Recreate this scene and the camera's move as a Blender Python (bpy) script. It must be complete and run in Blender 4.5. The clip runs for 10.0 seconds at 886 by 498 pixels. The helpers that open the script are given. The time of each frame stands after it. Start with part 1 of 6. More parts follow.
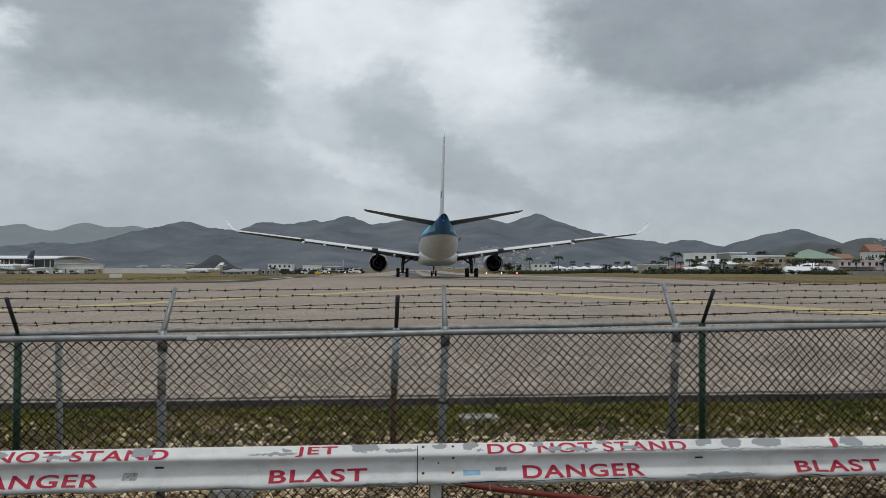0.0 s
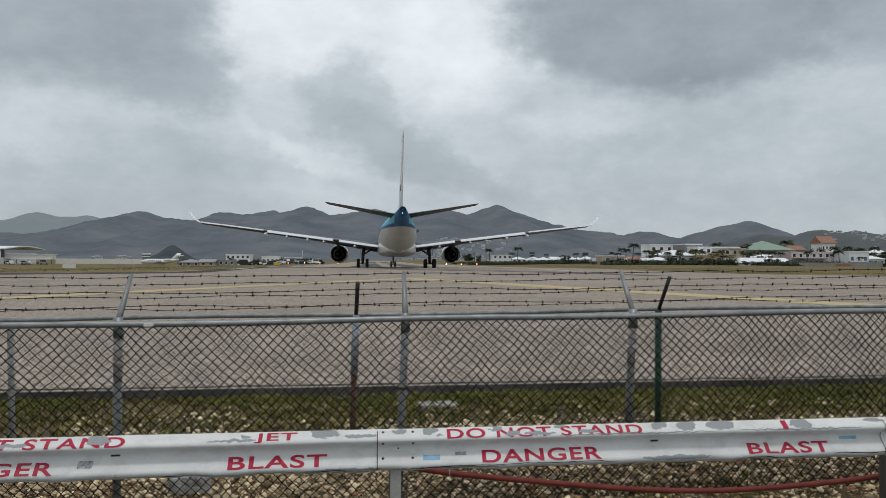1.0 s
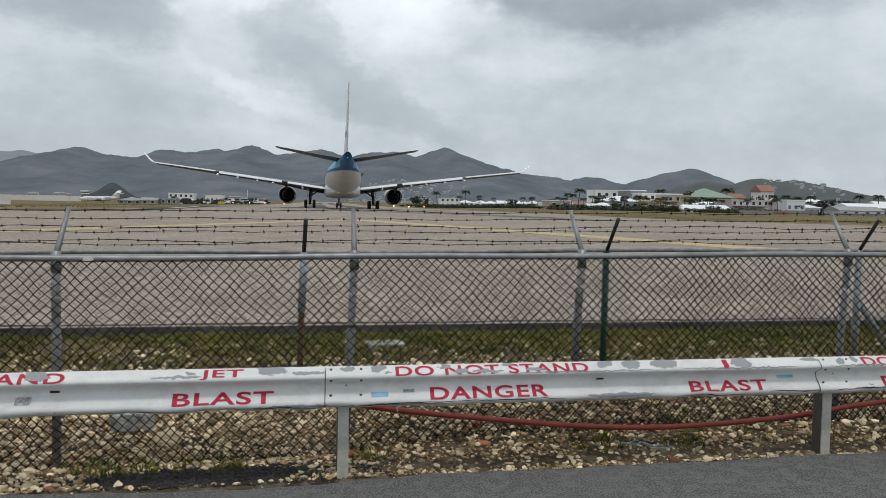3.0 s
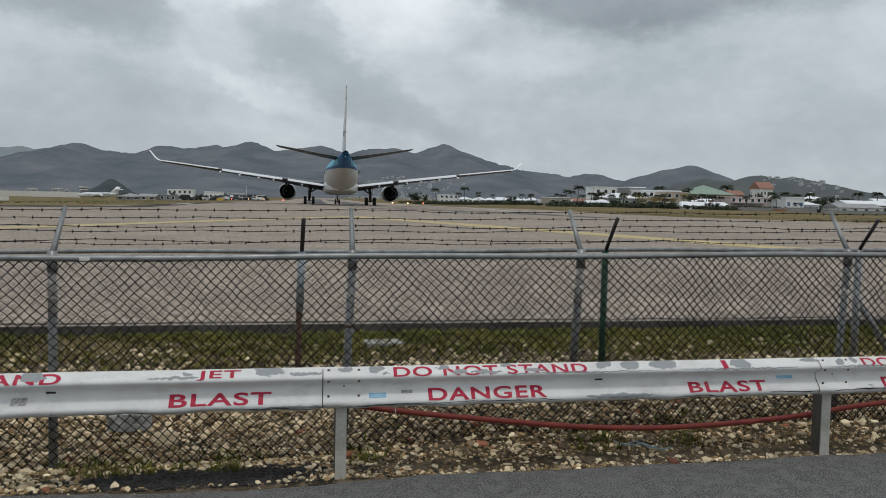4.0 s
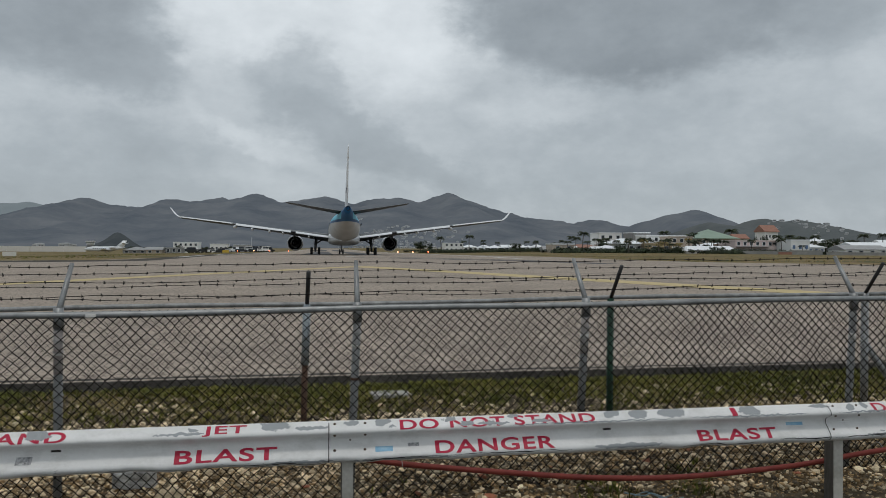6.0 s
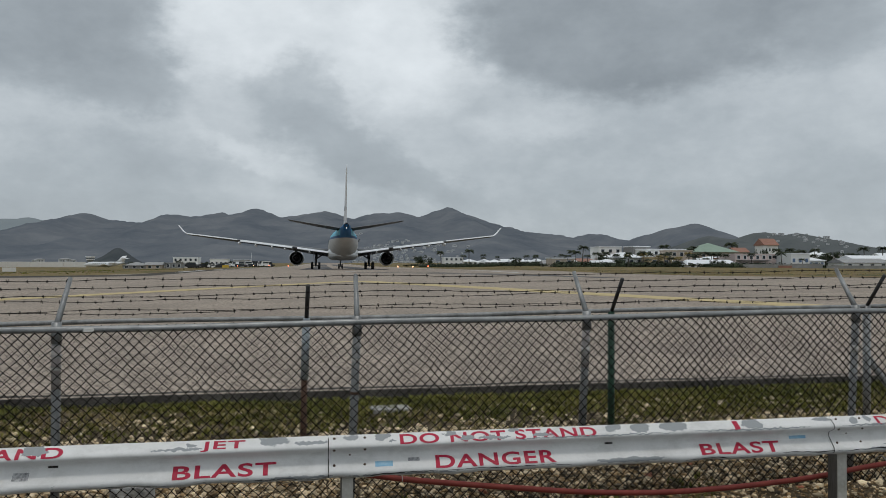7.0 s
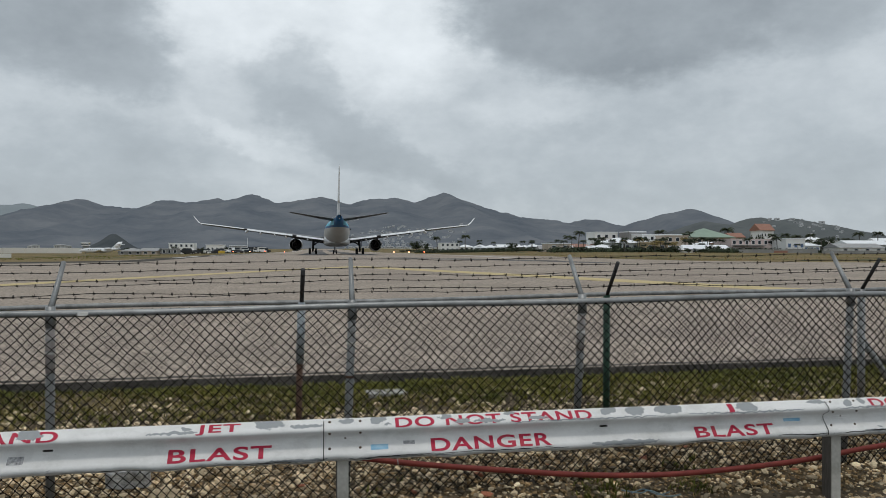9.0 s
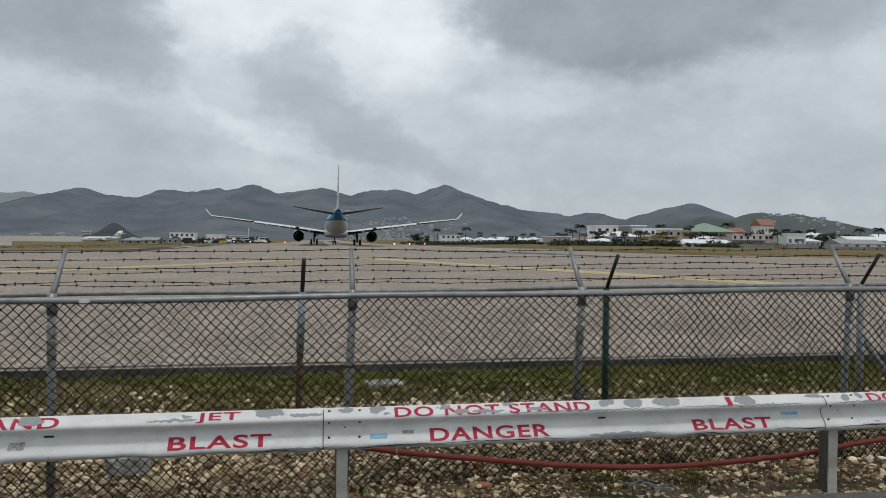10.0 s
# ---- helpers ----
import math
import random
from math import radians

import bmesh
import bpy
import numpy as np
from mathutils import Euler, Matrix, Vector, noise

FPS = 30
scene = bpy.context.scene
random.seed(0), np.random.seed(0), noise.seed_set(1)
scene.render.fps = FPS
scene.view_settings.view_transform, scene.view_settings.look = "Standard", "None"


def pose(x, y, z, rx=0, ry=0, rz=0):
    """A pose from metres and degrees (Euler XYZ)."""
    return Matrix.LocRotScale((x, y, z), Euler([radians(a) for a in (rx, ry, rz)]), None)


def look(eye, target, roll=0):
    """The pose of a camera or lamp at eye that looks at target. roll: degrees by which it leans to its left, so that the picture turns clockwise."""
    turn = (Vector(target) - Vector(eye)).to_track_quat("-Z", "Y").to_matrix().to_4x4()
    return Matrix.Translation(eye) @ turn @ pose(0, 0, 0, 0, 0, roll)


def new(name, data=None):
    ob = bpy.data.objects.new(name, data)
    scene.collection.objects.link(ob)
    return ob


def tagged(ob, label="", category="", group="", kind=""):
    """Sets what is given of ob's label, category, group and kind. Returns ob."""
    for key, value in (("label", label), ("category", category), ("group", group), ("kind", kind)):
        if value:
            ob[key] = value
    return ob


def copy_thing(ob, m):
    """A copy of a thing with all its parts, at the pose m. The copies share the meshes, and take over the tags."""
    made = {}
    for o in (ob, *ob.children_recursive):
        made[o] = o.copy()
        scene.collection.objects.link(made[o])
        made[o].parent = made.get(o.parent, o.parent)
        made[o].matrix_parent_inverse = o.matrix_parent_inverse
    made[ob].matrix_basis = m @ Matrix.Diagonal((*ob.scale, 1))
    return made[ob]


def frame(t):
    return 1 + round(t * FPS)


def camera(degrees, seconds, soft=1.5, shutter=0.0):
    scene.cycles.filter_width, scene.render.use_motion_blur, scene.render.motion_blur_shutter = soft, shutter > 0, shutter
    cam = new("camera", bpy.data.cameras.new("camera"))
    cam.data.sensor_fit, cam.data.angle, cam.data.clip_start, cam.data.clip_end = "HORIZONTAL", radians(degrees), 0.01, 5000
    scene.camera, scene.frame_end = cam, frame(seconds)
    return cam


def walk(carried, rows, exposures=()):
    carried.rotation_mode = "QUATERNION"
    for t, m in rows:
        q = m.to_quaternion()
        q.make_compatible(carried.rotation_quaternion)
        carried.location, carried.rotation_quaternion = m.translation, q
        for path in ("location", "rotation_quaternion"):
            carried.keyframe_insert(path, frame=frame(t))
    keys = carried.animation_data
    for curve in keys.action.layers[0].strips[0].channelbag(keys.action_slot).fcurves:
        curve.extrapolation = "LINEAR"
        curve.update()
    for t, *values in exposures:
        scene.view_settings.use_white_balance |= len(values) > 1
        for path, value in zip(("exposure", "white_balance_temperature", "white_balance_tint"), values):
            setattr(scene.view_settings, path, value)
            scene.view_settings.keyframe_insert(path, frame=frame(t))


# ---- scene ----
cam = camera(55.4, 10.0, soft=0.45)
# seconds, place, tilt, roll, heading of the hand-held camera
PATH = [
    (0.0, 0.007, -0.091, 1.994, 91.313, -0.214, -1.968),
    (0.5, -0.002, -0.088, 1.993, 90.895, -0.294, -2.716),
    (1.0, 0.005, -0.105, 1.960, 90.712, -0.293, -4.682),
    (1.5, 0.012, -0.032, 1.946, 88.626, -0.591, -6.012),
    (2.0, -0.005, -0.025, 1.931, 88.289, -0.915, -7.029),
    (2.5, -0.016, -0.024, 1.926, 87.516, -1.132, -7.351),
    (3.0, -0.012, -0.032, 1.923, 86.864, -1.210, -8.254),
    (4.5, -0.000, 0.007, 1.966, 86.623, -1.284, -8.321),
    (5.0, 0.005, -0.006, 1.977, 88.338, -0.874, -8.079),
    (5.5, 0.008, -0.009, 1.977, 88.776, -0.461, -7.866),
    (6.0, 0.001, -0.023, 1.966, 89.910, -0.346, -7.981),
    (7.5, 0.013, 0.009, 1.955, 90.918, -0.048, -7.940),
    (8.0, 0.026, 0.003, 1.950, 90.519, 0.125, -7.951),
    (8.5, 0.028, 0.014, 1.941, 90.262, -0.006, -8.267),
    (9.0, 0.014, 0.016, 1.941, 89.911, -0.111, -8.245),
    (9.5, 0.006, -0.001, 1.943, 89.534, -0.425, -8.255),
    (10.0, 0.011, -0.001, 1.934, 89.370, -0.665, -8.203),
]
walk(cam, [(r[0], pose(*r[1:])) for r in PATH], exposures=[(0.0, -0.17), (0.5, -0.20), (1.0, -0.09), (1.5, -0.02), (2.0, 0.10), (3.0, 0.09), (4.5, -0.22), (6.0, -0.28), (8.0, -0.17), (10.0, -0.08)])


# ---------------------------------------------------------------- world and sun
def build_world():
    world = bpy.data.worlds.new("overcast_sky")
    scene.world = world
    world.use_nodes = True
    nt = world.node_tree
    nt.nodes.clear()
    N, L = nt.nodes, nt.links

    def put(sock, v):
        if hasattr(v, "is_output"):
            L.new(v, sock)
        else:
            sock.default_value = v

    def m(op, a, b=0.0, c=0.0):
        n = N.new("ShaderNodeMath")
        n.operation = op
        put(n.inputs[0], a), put(n.inputs[1], b), put(n.inputs[2], c)
        return n.outputs[0]

    def smooth(v, lo, hi, a=0.0, b=1.0):
        n = N.new("ShaderNodeMapRange")
        n.interpolation_type = "SMOOTHSTEP"
        put(n.inputs["Value"], v)
        for k, q in zip(("From Min", "From Max", "To Min", "To Max"), (lo, hi, a, b)):
            n.inputs[k].default_value = q
        return n.outputs["Result"]

    sep = N.new("ShaderNodeSeparateXYZ")
    # the ray's own direction on the sky dome
    tc = N.new("ShaderNodeTexCoord")
    L.new(tc.outputs["Generated"], sep.inputs[0])
    az = m("MULTIPLY", m("ARCTAN2", sep.outputs[0], sep.outputs[1]), 57.2958)
    el = m("MULTIPLY", m("ARCSINE", sep.outputs[2]), 57.2958)
    com = N.new("ShaderNodeCombineXYZ")
    L.new(az, com.inputs[0]), L.new(m("MULTIPLY", el, 1.7), com.inputs[1])

    def fbm(scale, detail, rough, w):
        n = N.new("ShaderNodeTexNoise")
        n.noise_dimensions = "4D"
        L.new(com.outputs[0], n.inputs["Vector"])
        n.inputs["W"].default_value = w
        n.inputs["Scale"].default_value, n.inputs["Detail"].default_value, n.inputs["Roughness"].default_value = scale, detail, rough
        return m("SUBTRACT", n.outputs["Fac"], 0.5)

    wx = m("ADD", m("MULTIPLY", fbm(0.16, 3, 0.5, 1.0), 5.5), m("MULTIPLY", fbm(0.6, 6, 0.62, 2.0), 3.2))
    wy = m("ADD", m("MULTIPLY", fbm(0.2, 3, 0.5, 7.0), 3.0), m("MULTIPLY", fbm(0.6, 6, 0.62, 8.0), 2.2))
    azw, elw = m("ADD", az, wx), m("ADD", el, wy)
    soft_grain = m("ADD", m("MULTIPLY", fbm(0.11, 8, 0.56, 3.0), 0.42), m("MULTIPLY", fbm(0.42, 6, 0.6, 13.0), 0.22))
    value = smooth(el, 1.0, 9.0, SKY_BASE - 0.09, SKY_BASE)
    # cloud masses, one over the other: heading, height, half width, half height, lean (degrees), brightness, inner edge, cover
    for a, e, ra, re, lean, k, inner, cover in CLOUDS:
        da, de = m("SUBTRACT", azw, a), m("SUBTRACT", elw, e)
        de = m("SUBTRACT", de, m("MULTIPLY", da, lean))
        d = m("SQRT", m("ADD", m("POWER", m("ABSOLUTE", m("DIVIDE", da, ra)), 2.0), m("POWER", m("ABSOLUTE", m("DIVIDE", de, re)), 2.0)))
        f = smooth(d, inner, 1.12, cover, 0.0)
        value = m("ADD", m("MULTIPLY", value, m("SUBTRACT", 1.0, f)), m("MULTIPLY", f, k))
    value = m("ADD", value, soft_grain)
    ramp = N.new("ShaderNodeValToRGB")
    ramp.color_ramp.elements[0].position, ramp.color_ramp.elements[0].color = 0.0, (0.205, 0.238, 0.268, 1)
    ramp.color_ramp.elements[1].position, ramp.color_ramp.elements[1].color = 1.0, (0.955, 1.02, 1.065, 1)
    mid = ramp.color_ramp.elements.new(0.5)
    mid.color = (0.503, 0.562, 0.607, 1)
    L.new(value, ramp.inputs[0])
    sky = N.new("ShaderNodeTexSky")
    sky.sky_type, sky.sun_disc = "NISHITA", False
    sky.sun_elevation, sky.sun_rotation = radians(SUN_EL), radians(SUN_AZ)
    skyb = N.new("ShaderNodeBackground")
    skyb.inputs[1].default_value = 0.06
    L.new(sky.outputs[0], skyb.inputs[0])
    bg = N.new("ShaderNodeBackground")
    bg.inputs[1].default_value = 1.0
    L.new(ramp.outputs[0], bg.inputs[0])
    mix = N.new("ShaderNodeMixShader")
    mix.inputs[0].default_value = 0.92
    L.new(skyb.outputs[0], mix.inputs[1]), L.new(bg.outputs[0], mix.inputs[2])
    out = N.new("ShaderNodeOutputWorld")
    L.new(mix.outputs[0], out.inputs[0])


SKY_BASE = 0.62
SUN_EL, SUN_AZ = 58.0, 205.0
CLOUDS = [
    (-22.0, 3.5, 17.0, 5.0, 0.0, 0.45, 0.2, 0.7),
    (24.0, 6.0, 17.0, 6.0, 0.0, 0.50, 0.3, 0.85),
    (-5.0, 15.8, 7.5, 5.6, 0.0, 0.95, 0.35, 0.95),
    (5.2, 14.6, 7.5, 6.0, 0.0, 0.93, 0.3, 0.95),
    (-23.5, 7.6, 7.0, 2.0, 0.0, 0.74, 0.2, 0.7),
    (14.0, 9.2, 6.0, 1.6, 0.0, 0.74, 0.2, 0.7),
    (-14.0, 7.0, 9.0, 2.0, -0.12, 0.46, 0.2, 0.75),
    (-5.2, 7.2, 5.5, 1.1, -0.35, 0.80, 0.2, 0.7),
    (-1.8, 10.8, 3.8, 3.4, -0.1, 0.55, 0.5, 0.85),
    (1.6, 7.6, 8.0, 2.5, -0.42, 0.42, 0.4, 0.88),
    (6.6, 5.4, 6.5, 1.7, -0.2, 0.41, 0.3, 0.8),
    (-13.2, 11.6, 4.6, 2.6, -0.1, 0.37, 0.5, 0.85),
    (-20.0, 16.2, 10.6, 6.0, 0.0, 0.31, 0.66, 0.92),
    (-26.5, 14.2, 2.6, 1.9, 0.0, 0.85, 0.2, 0.85),
    (31.0, 16.6, 6.5, 5.2, 0.0, 0.34, 0.55, 0.85),
    (20.0, 15.6, 11.6, 5.0, -0.02, 0.24, 0.70, 0.94),
    (21.0, 6.8, 5.0, 1.0, 0.0, 0.48, 0.1, 0.6),
]
build_world()
sun = new("sun", bpy.data.lights.new("sun", "SUN"))
sun.data.energy, sun.data.angle, sun.data.color = 0.98, radians(12), (1.0, 0.97, 0.93)
sun.matrix_basis = look((0, 0, 50), (50 - 50 * 1.0, 26, -30))


# ---------------------------------------------------------------- materials
def mat(name, c1, c2=None, scale=4.0, rough=0.7, bump=0.0, metal=0.0, fine=None, island=0.0, spec=0.5, stretch=(1, 1, 1), coat=0.0):
    """Two-scale noise between two colours, with relief; island: brightness spread from piece to piece."""
    mt = bpy.data.materials.new(name)
    mt.use_nodes = True
    nt = mt.node_tree
    N, L = nt.nodes, nt.links
    b = N["Principled BSDF"]
    b.inputs["Roughness"].default_value, b.inputs["Metallic"].default_value = rough, metal
    b.inputs["Specular IOR Level"].default_value = spec
    b.inputs["Coat Weight"].default_value = coat
    c2 = c2 or tuple(min(1, v * 1.25) for v in c1)
    tc = N.new("ShaderNodeTexCoord")
    mp = N.new("ShaderNodeMapping")
    mp.inputs["Scale"].default_value = stretch
    L.new(tc.outputs["Object"], mp.inputs[0])
    n1, n2 = N.new("ShaderNodeTexNoise"), N.new("ShaderNodeTexNoise")
    for n, s in ((n1, scale), (n2, fine or scale * 9)):
        L.new(mp.outputs[0], n.inputs["Vector"])
        n.inputs["Scale"].default_value, n.inputs["Detail"].default_value = s, 5
    add = N.new("ShaderNodeMath")
    add.operation = "MULTIPLY_ADD"
    L.new(n2.outputs["Fac"], add.inputs[0])
    add.inputs[1].default_value = 0.5
    sub = N.new("ShaderNodeMath")
    sub.operation = "MULTIPLY_ADD"
    L.new(n1.outputs["Fac"], sub.inputs[0])
    sub.inputs[1].default_value, sub.inputs[2].default_value = 1.6, -0.55
    L.new(sub.outputs[0], add.inputs[2])
    ramp = N.new("ShaderNodeMix")
    ramp.data_type = "RGBA"
    ramp.inputs["A"].default_value, ramp.inputs["B"].default_value = (*c1, 1), (*c2, 1)
    L.new(add.outputs[0], ramp.inputs["Factor"])
    col = ramp.outputs["Result"]
    if island:
        g = N.new("ShaderNodeNewGeometry")
        hv = N.new("ShaderNodeHueSaturation")
        mr = N.new("ShaderNodeMapRange")
        L.new(g.outputs["Random Per Island"], mr.inputs["Value"])
        mr.inputs["To Min"].default_value, mr.inputs["To Max"].default_value = 1 - island, 1 + island
        L.new(mr.outputs[0], hv.inputs["Value"])
        L.new(col, hv.inputs["Color"])
        col = hv.outputs[0]
    L.new(col, b.inputs["Base Color"])
    if bump:
        bp = N.new("ShaderNodeBump")
        bp.inputs["Strength"].default_value, bp.inputs["Distance"].default_value = bump, 0.02
        L.new(n2.outputs["Fac"], bp.inputs["Height"])
        L.new(bp.outputs[0], b.inputs["Normal"])
    return mt


def nodes_of(mt):
    return mt.node_tree.nodes, mt.node_tree.links, mt.node_tree.nodes["Principled BSDF"]


def glow(name, colour, power):
    mt = bpy.data.materials.new(name)
    mt.use_nodes = True
    b = mt.node_tree.nodes["Principled BSDF"]
    b.inputs["Base Color"].default_value = (*colour, 1)
    b.inputs["Emission Color"].default_value, b.inputs["Emission Strength"].default_value = (*colour, 1), power
    return mt


GALV = mat("galvanised_steel", (0.165, 0.168, 0.166), (0.37, 0.375, 0.37), 9, 0.42, 0.15, 0.5)
GALV_DARK = mat("weathered_galvanised_steel", (0.12, 0.123, 0.122), (0.40, 0.40, 0.39), 11, 0.55, 0.2, 0.35, stretch=(1, 1, 0.35))
RUST = mat("rusty_steel", (0.055, 0.03, 0.02), (0.13, 0.07, 0.045), 14, 0.85, 0.3)
BLACK_STEEL = mat("black_painted_steel", (0.012, 0.012, 0.013), (0.03, 0.028, 0.027), 9, 0.6, 0.1)
GREEN_PAINT = mat("dark_green_paint", (0.003, 0.032, 0.016), (0.009, 0.055, 0.028), 6, 0.5, 0.05)
WIRE = mat("tarnished_wire", (0.005, 0.0045, 0.004), (0.016, 0.014, 0.012), 5, 0.9, 0.0, 0.0, spec=0.12)
BARB = mat("barbed_wire_steel", (0.008, 0.007, 0.007), (0.030, 0.026, 0.022), 8, 0.85, 0.0, 0.0, spec=0.2)
CONCRETE = mat("weathered_concrete", (0.26, 0.25, 0.23), (0.42, 0.41, 0.38), 9, 0.9, 0.3)
HOSE = mat("faded_red_rubber", (0.13, 0.013, 0.009), (0.25, 0.038, 0.024), 9, 0.65, 0.1)
STONE = mat("pale_gravel", (0.34, 0.245, 0.135), (0.90, 0.76, 0.53), 5, 0.95, 0.4, island=0.55, fine=60)
STONE_MID = mat("brown_gravel", (0.11, 0.066, 0.028), (0.44, 0.30, 0.15), 6, 0.95, 0.4, island=0.6, fine=60)
STONE_DARK = mat("dark_gravel", (0.040, 0.031, 0.021), (0.150, 0.118, 0.080), 7, 0.95, 0.4, island=0.5, fine=60)
BLADE = mat("grass_blades", (0.040, 0.054, 0.005), (0.20, 0.185, 0.024), 1.4, 0.9, island=0.45)
DRY_BLADE = mat("dry_grass_blades", (0.15, 0.115, 0.04), (0.36, 0.28, 0.11), 1.4, 0.9, island=0.4)
WHITE_PAINT = mat("white_aircraft_paint", (0.62, 0.64, 0.65), (0.76, 0.77, 0.77), 0.6, 0.35, coat=0.2)
FIN_WHITE = mat("white_fin_paint", (0.80, 0.81, 0.82), (0.86, 0.87, 0.87), 0.5, 0.4)
# dark grey with the underside's shade painted in
WING_SHADE = mat("wing_underside_shade_grey", (0.045, 0.05, 0.055), (0.09, 0.095, 0.10), 0.8, 0.55)
TYRE = mat("tyre_rubber", (0.012, 0.012, 0.012), (0.03, 0.03, 0.03), 6, 0.9)
SOOT = mat("sooty_metal", (0.012, 0.012, 0.012), (0.05, 0.046, 0.042), 2, 0.6, 0, 0.4)
GLASS = mat("dark_window_glass", (0.02, 0.025, 0.03), (0.05, 0.06, 0.07), 1, 0.12)
WALL_WHITE = mat("white_render", (0.72, 0.72, 0.70), (0.82, 0.82, 0.80), 0.5, 0.9)
WALL_PINK = mat("pale_pink_render", (0.60, 0.48, 0.45), (0.70, 0.59, 0.56), 0.5, 0.9)
WALL_BEIGE = mat("beige_render", (0.42, 0.35, 0.28), (0.54, 0.46, 0.38), 0.5, 0.9)
WALL_GREY = mat("grey_block_wall", (0.20, 0.20, 0.195), (0.31, 0.31, 0.30), 0.7, 0.9)
WALL_YELLOW = mat("ochre_render", (0.40, 0.30, 0.17), (0.50, 0.39, 0.24), 0.6, 0.9)
ROOF_WHITE = mat("white_sheet_roof", (0.72, 0.74, 0.75), (0.84, 0.85, 0.86), 0.8, 0.5)
ROOF_GREEN = mat("pale_green_sheet_roof", (0.20, 0.275, 0.21), (0.26, 0.34, 0.265), 0.5, 0.6)
ROOF_RED = mat("terracotta_roof", (0.24, 0.12, 0.085), (0.33, 0.17, 0.12), 1.2, 0.85)
ROOF_GREY = mat("grey_sheet_roof", (0.24, 0.24, 0.24), (0.36, 0.36, 0.35), 0.8, 0.7)
BLUE_TRIM = mat("blue_shutter_paint", (0.09, 0.15, 0.27), (0.13, 0.20, 0.33), 1, 0.6)
TERM_GLASS = mat("tinted_terminal_glass", (0.04, 0.05, 0.06), (0.10, 0.12, 0.13), 0.4, 0.2)
NAVY = mat("navy_aircraft_paint", (0.012, 0.016, 0.05), (0.022, 0.028, 0.075), 1, 0.4)
PALM_LEAF = mat("palm_leaf", (0.014, 0.024, 0.008), (0.045, 0.058, 0.02), 2, 0.7, island=0.4)
PALM_DRY = mat("yellowed_palm_leaf", (0.13, 0.098, 0.024), (0.31, 0.23, 0.06), 2, 0.7, island=0.4)
BARK = mat("grey_bark", (0.07, 0.06, 0.05), (0.16, 0.14, 0.12), 6, 0.95, 0.4)
LEAF = mat("dark_tree_leaf", (0.011, 0.020, 0.007), (0.038, 0.052, 0.018), 1.2, 0.8, island=0.5)
SIGN_BLACK = mat("black_sign_face", (0.012, 0.012, 0.012), (0.02, 0.02, 0.02), 3, 0.5)
SIGN_YELLOW = mat("yellow_sign_face", (0.55, 0.36, 0.03), (0.68, 0.46, 0.06), 3, 0.5)
SIGN_WHITE = mat("white_sign_face", (0.62, 0.60, 0.56), (0.72, 0.70, 0.66), 3, 0.6)
PAINT_YELLOW = mat("worn_yellow_runway_paint", (0.40, 0.31, 0.14), (0.58, 0.46, 0.24), 1.5, 0.85, 0.1, fine=30)
PAINT_WHITE = mat("worn_white_runway_paint", (0.42, 0.41, 0.39), (0.60, 0.59, 0.57), 1.5, 0.85, 0.1, fine=30)
RUBBER_MARK = mat("tyre_rubber_streaks", (0.035, 0.034, 0.034), (0.085, 0.08, 0.077), 1.2, 0.85, 0.1, stretch=(1, 0.05, 1))
LAMP_ORANGE = glow("red_light", (1.0, 0.16, 0.07), 5.0)
LAMP_CLEAR = glow("clear_white_light", (1.0, 0.98, 0.95), 3.0)
LAMP_WHITE = glow("warm_light", (1.0, 0.50, 0.28), 4.0)


def ground_material(name, cols, sizes, bump):
    """Patches of several colours, mixed one over the other by noise of falling size."""
    mt = mat(name, cols[0], cols[1], sizes[0], 0.95, bump, fine=70, spec=0.2)
    N, L, b = nodes_of(mt)
    src = b.inputs["Base Color"].links[0].from_socket
    tc = N.new("ShaderNodeTexCoord")
    for c, s in zip(cols[2:], sizes[1:]):
        n = N.new("ShaderNodeTexNoise")
        n.inputs["Scale"].default_value, n.inputs["Detail"].default_value = s, 6
        L.new(tc.outputs["Object"], n.inputs["Vector"])
        mr = N.new("ShaderNodeMapRange")
        mr.interpolation_type = "SMOOTHSTEP"
        mr.inputs["From Min"].default_value, mr.inputs["From Max"].default_value = 0.46, 0.60
        L.new(n.outputs["Fac"], mr.inputs["Value"])
        mx = N.new("ShaderNodeMix")
        mx.data_type = "RGBA"
        L.new(mr.outputs[0], mx.inputs["Factor"])
        L.new(src, mx.inputs["A"])
        mx.inputs["B"].default_value = (*c, 1)
        src = mx.outputs["Result"]
    L.new(src, b.inputs["Base Color"])
    return mt


ASPHALT = ground_material("road_asphalt", [(0.050, 0.050, 0.049), (0.105, 0.104, 0.101), (0.070, 0.069, 0.067), (0.118, 0.116, 0.112), (0.20, 0.195, 0.185)], [1.3, 0.5, 9.0, 75.0], 0.35)
EARTH = ground_material("stony_earth", [(0.060, 0.044, 0.026), (0.13, 0.098, 0.060), (0.036, 0.027, 0.016), (0.17, 0.13, 0.085)], [2.5, 1.1, 7.0], 0.8)
FIELD = ground_material("dry_airfield_grass", [(0.11, 0.095, 0.035), (0.23, 0.175, 0.075), (0.060, 0.066, 0.020), (0.19, 0.125, 0.058)], [0.12, 0.05, 0.45], 0.2)
RUNWAY = ground_material("pinkish_runway_asphalt", [(0.27, 0.228, 0.188), (0.42, 0.355, 0.29), (0.30, 0.250, 0.208), (0.40, 0.335, 0.272), (0.225, 0.187, 0.155)], [0.25, 0.07, 0.6, 9.0], 0.45)
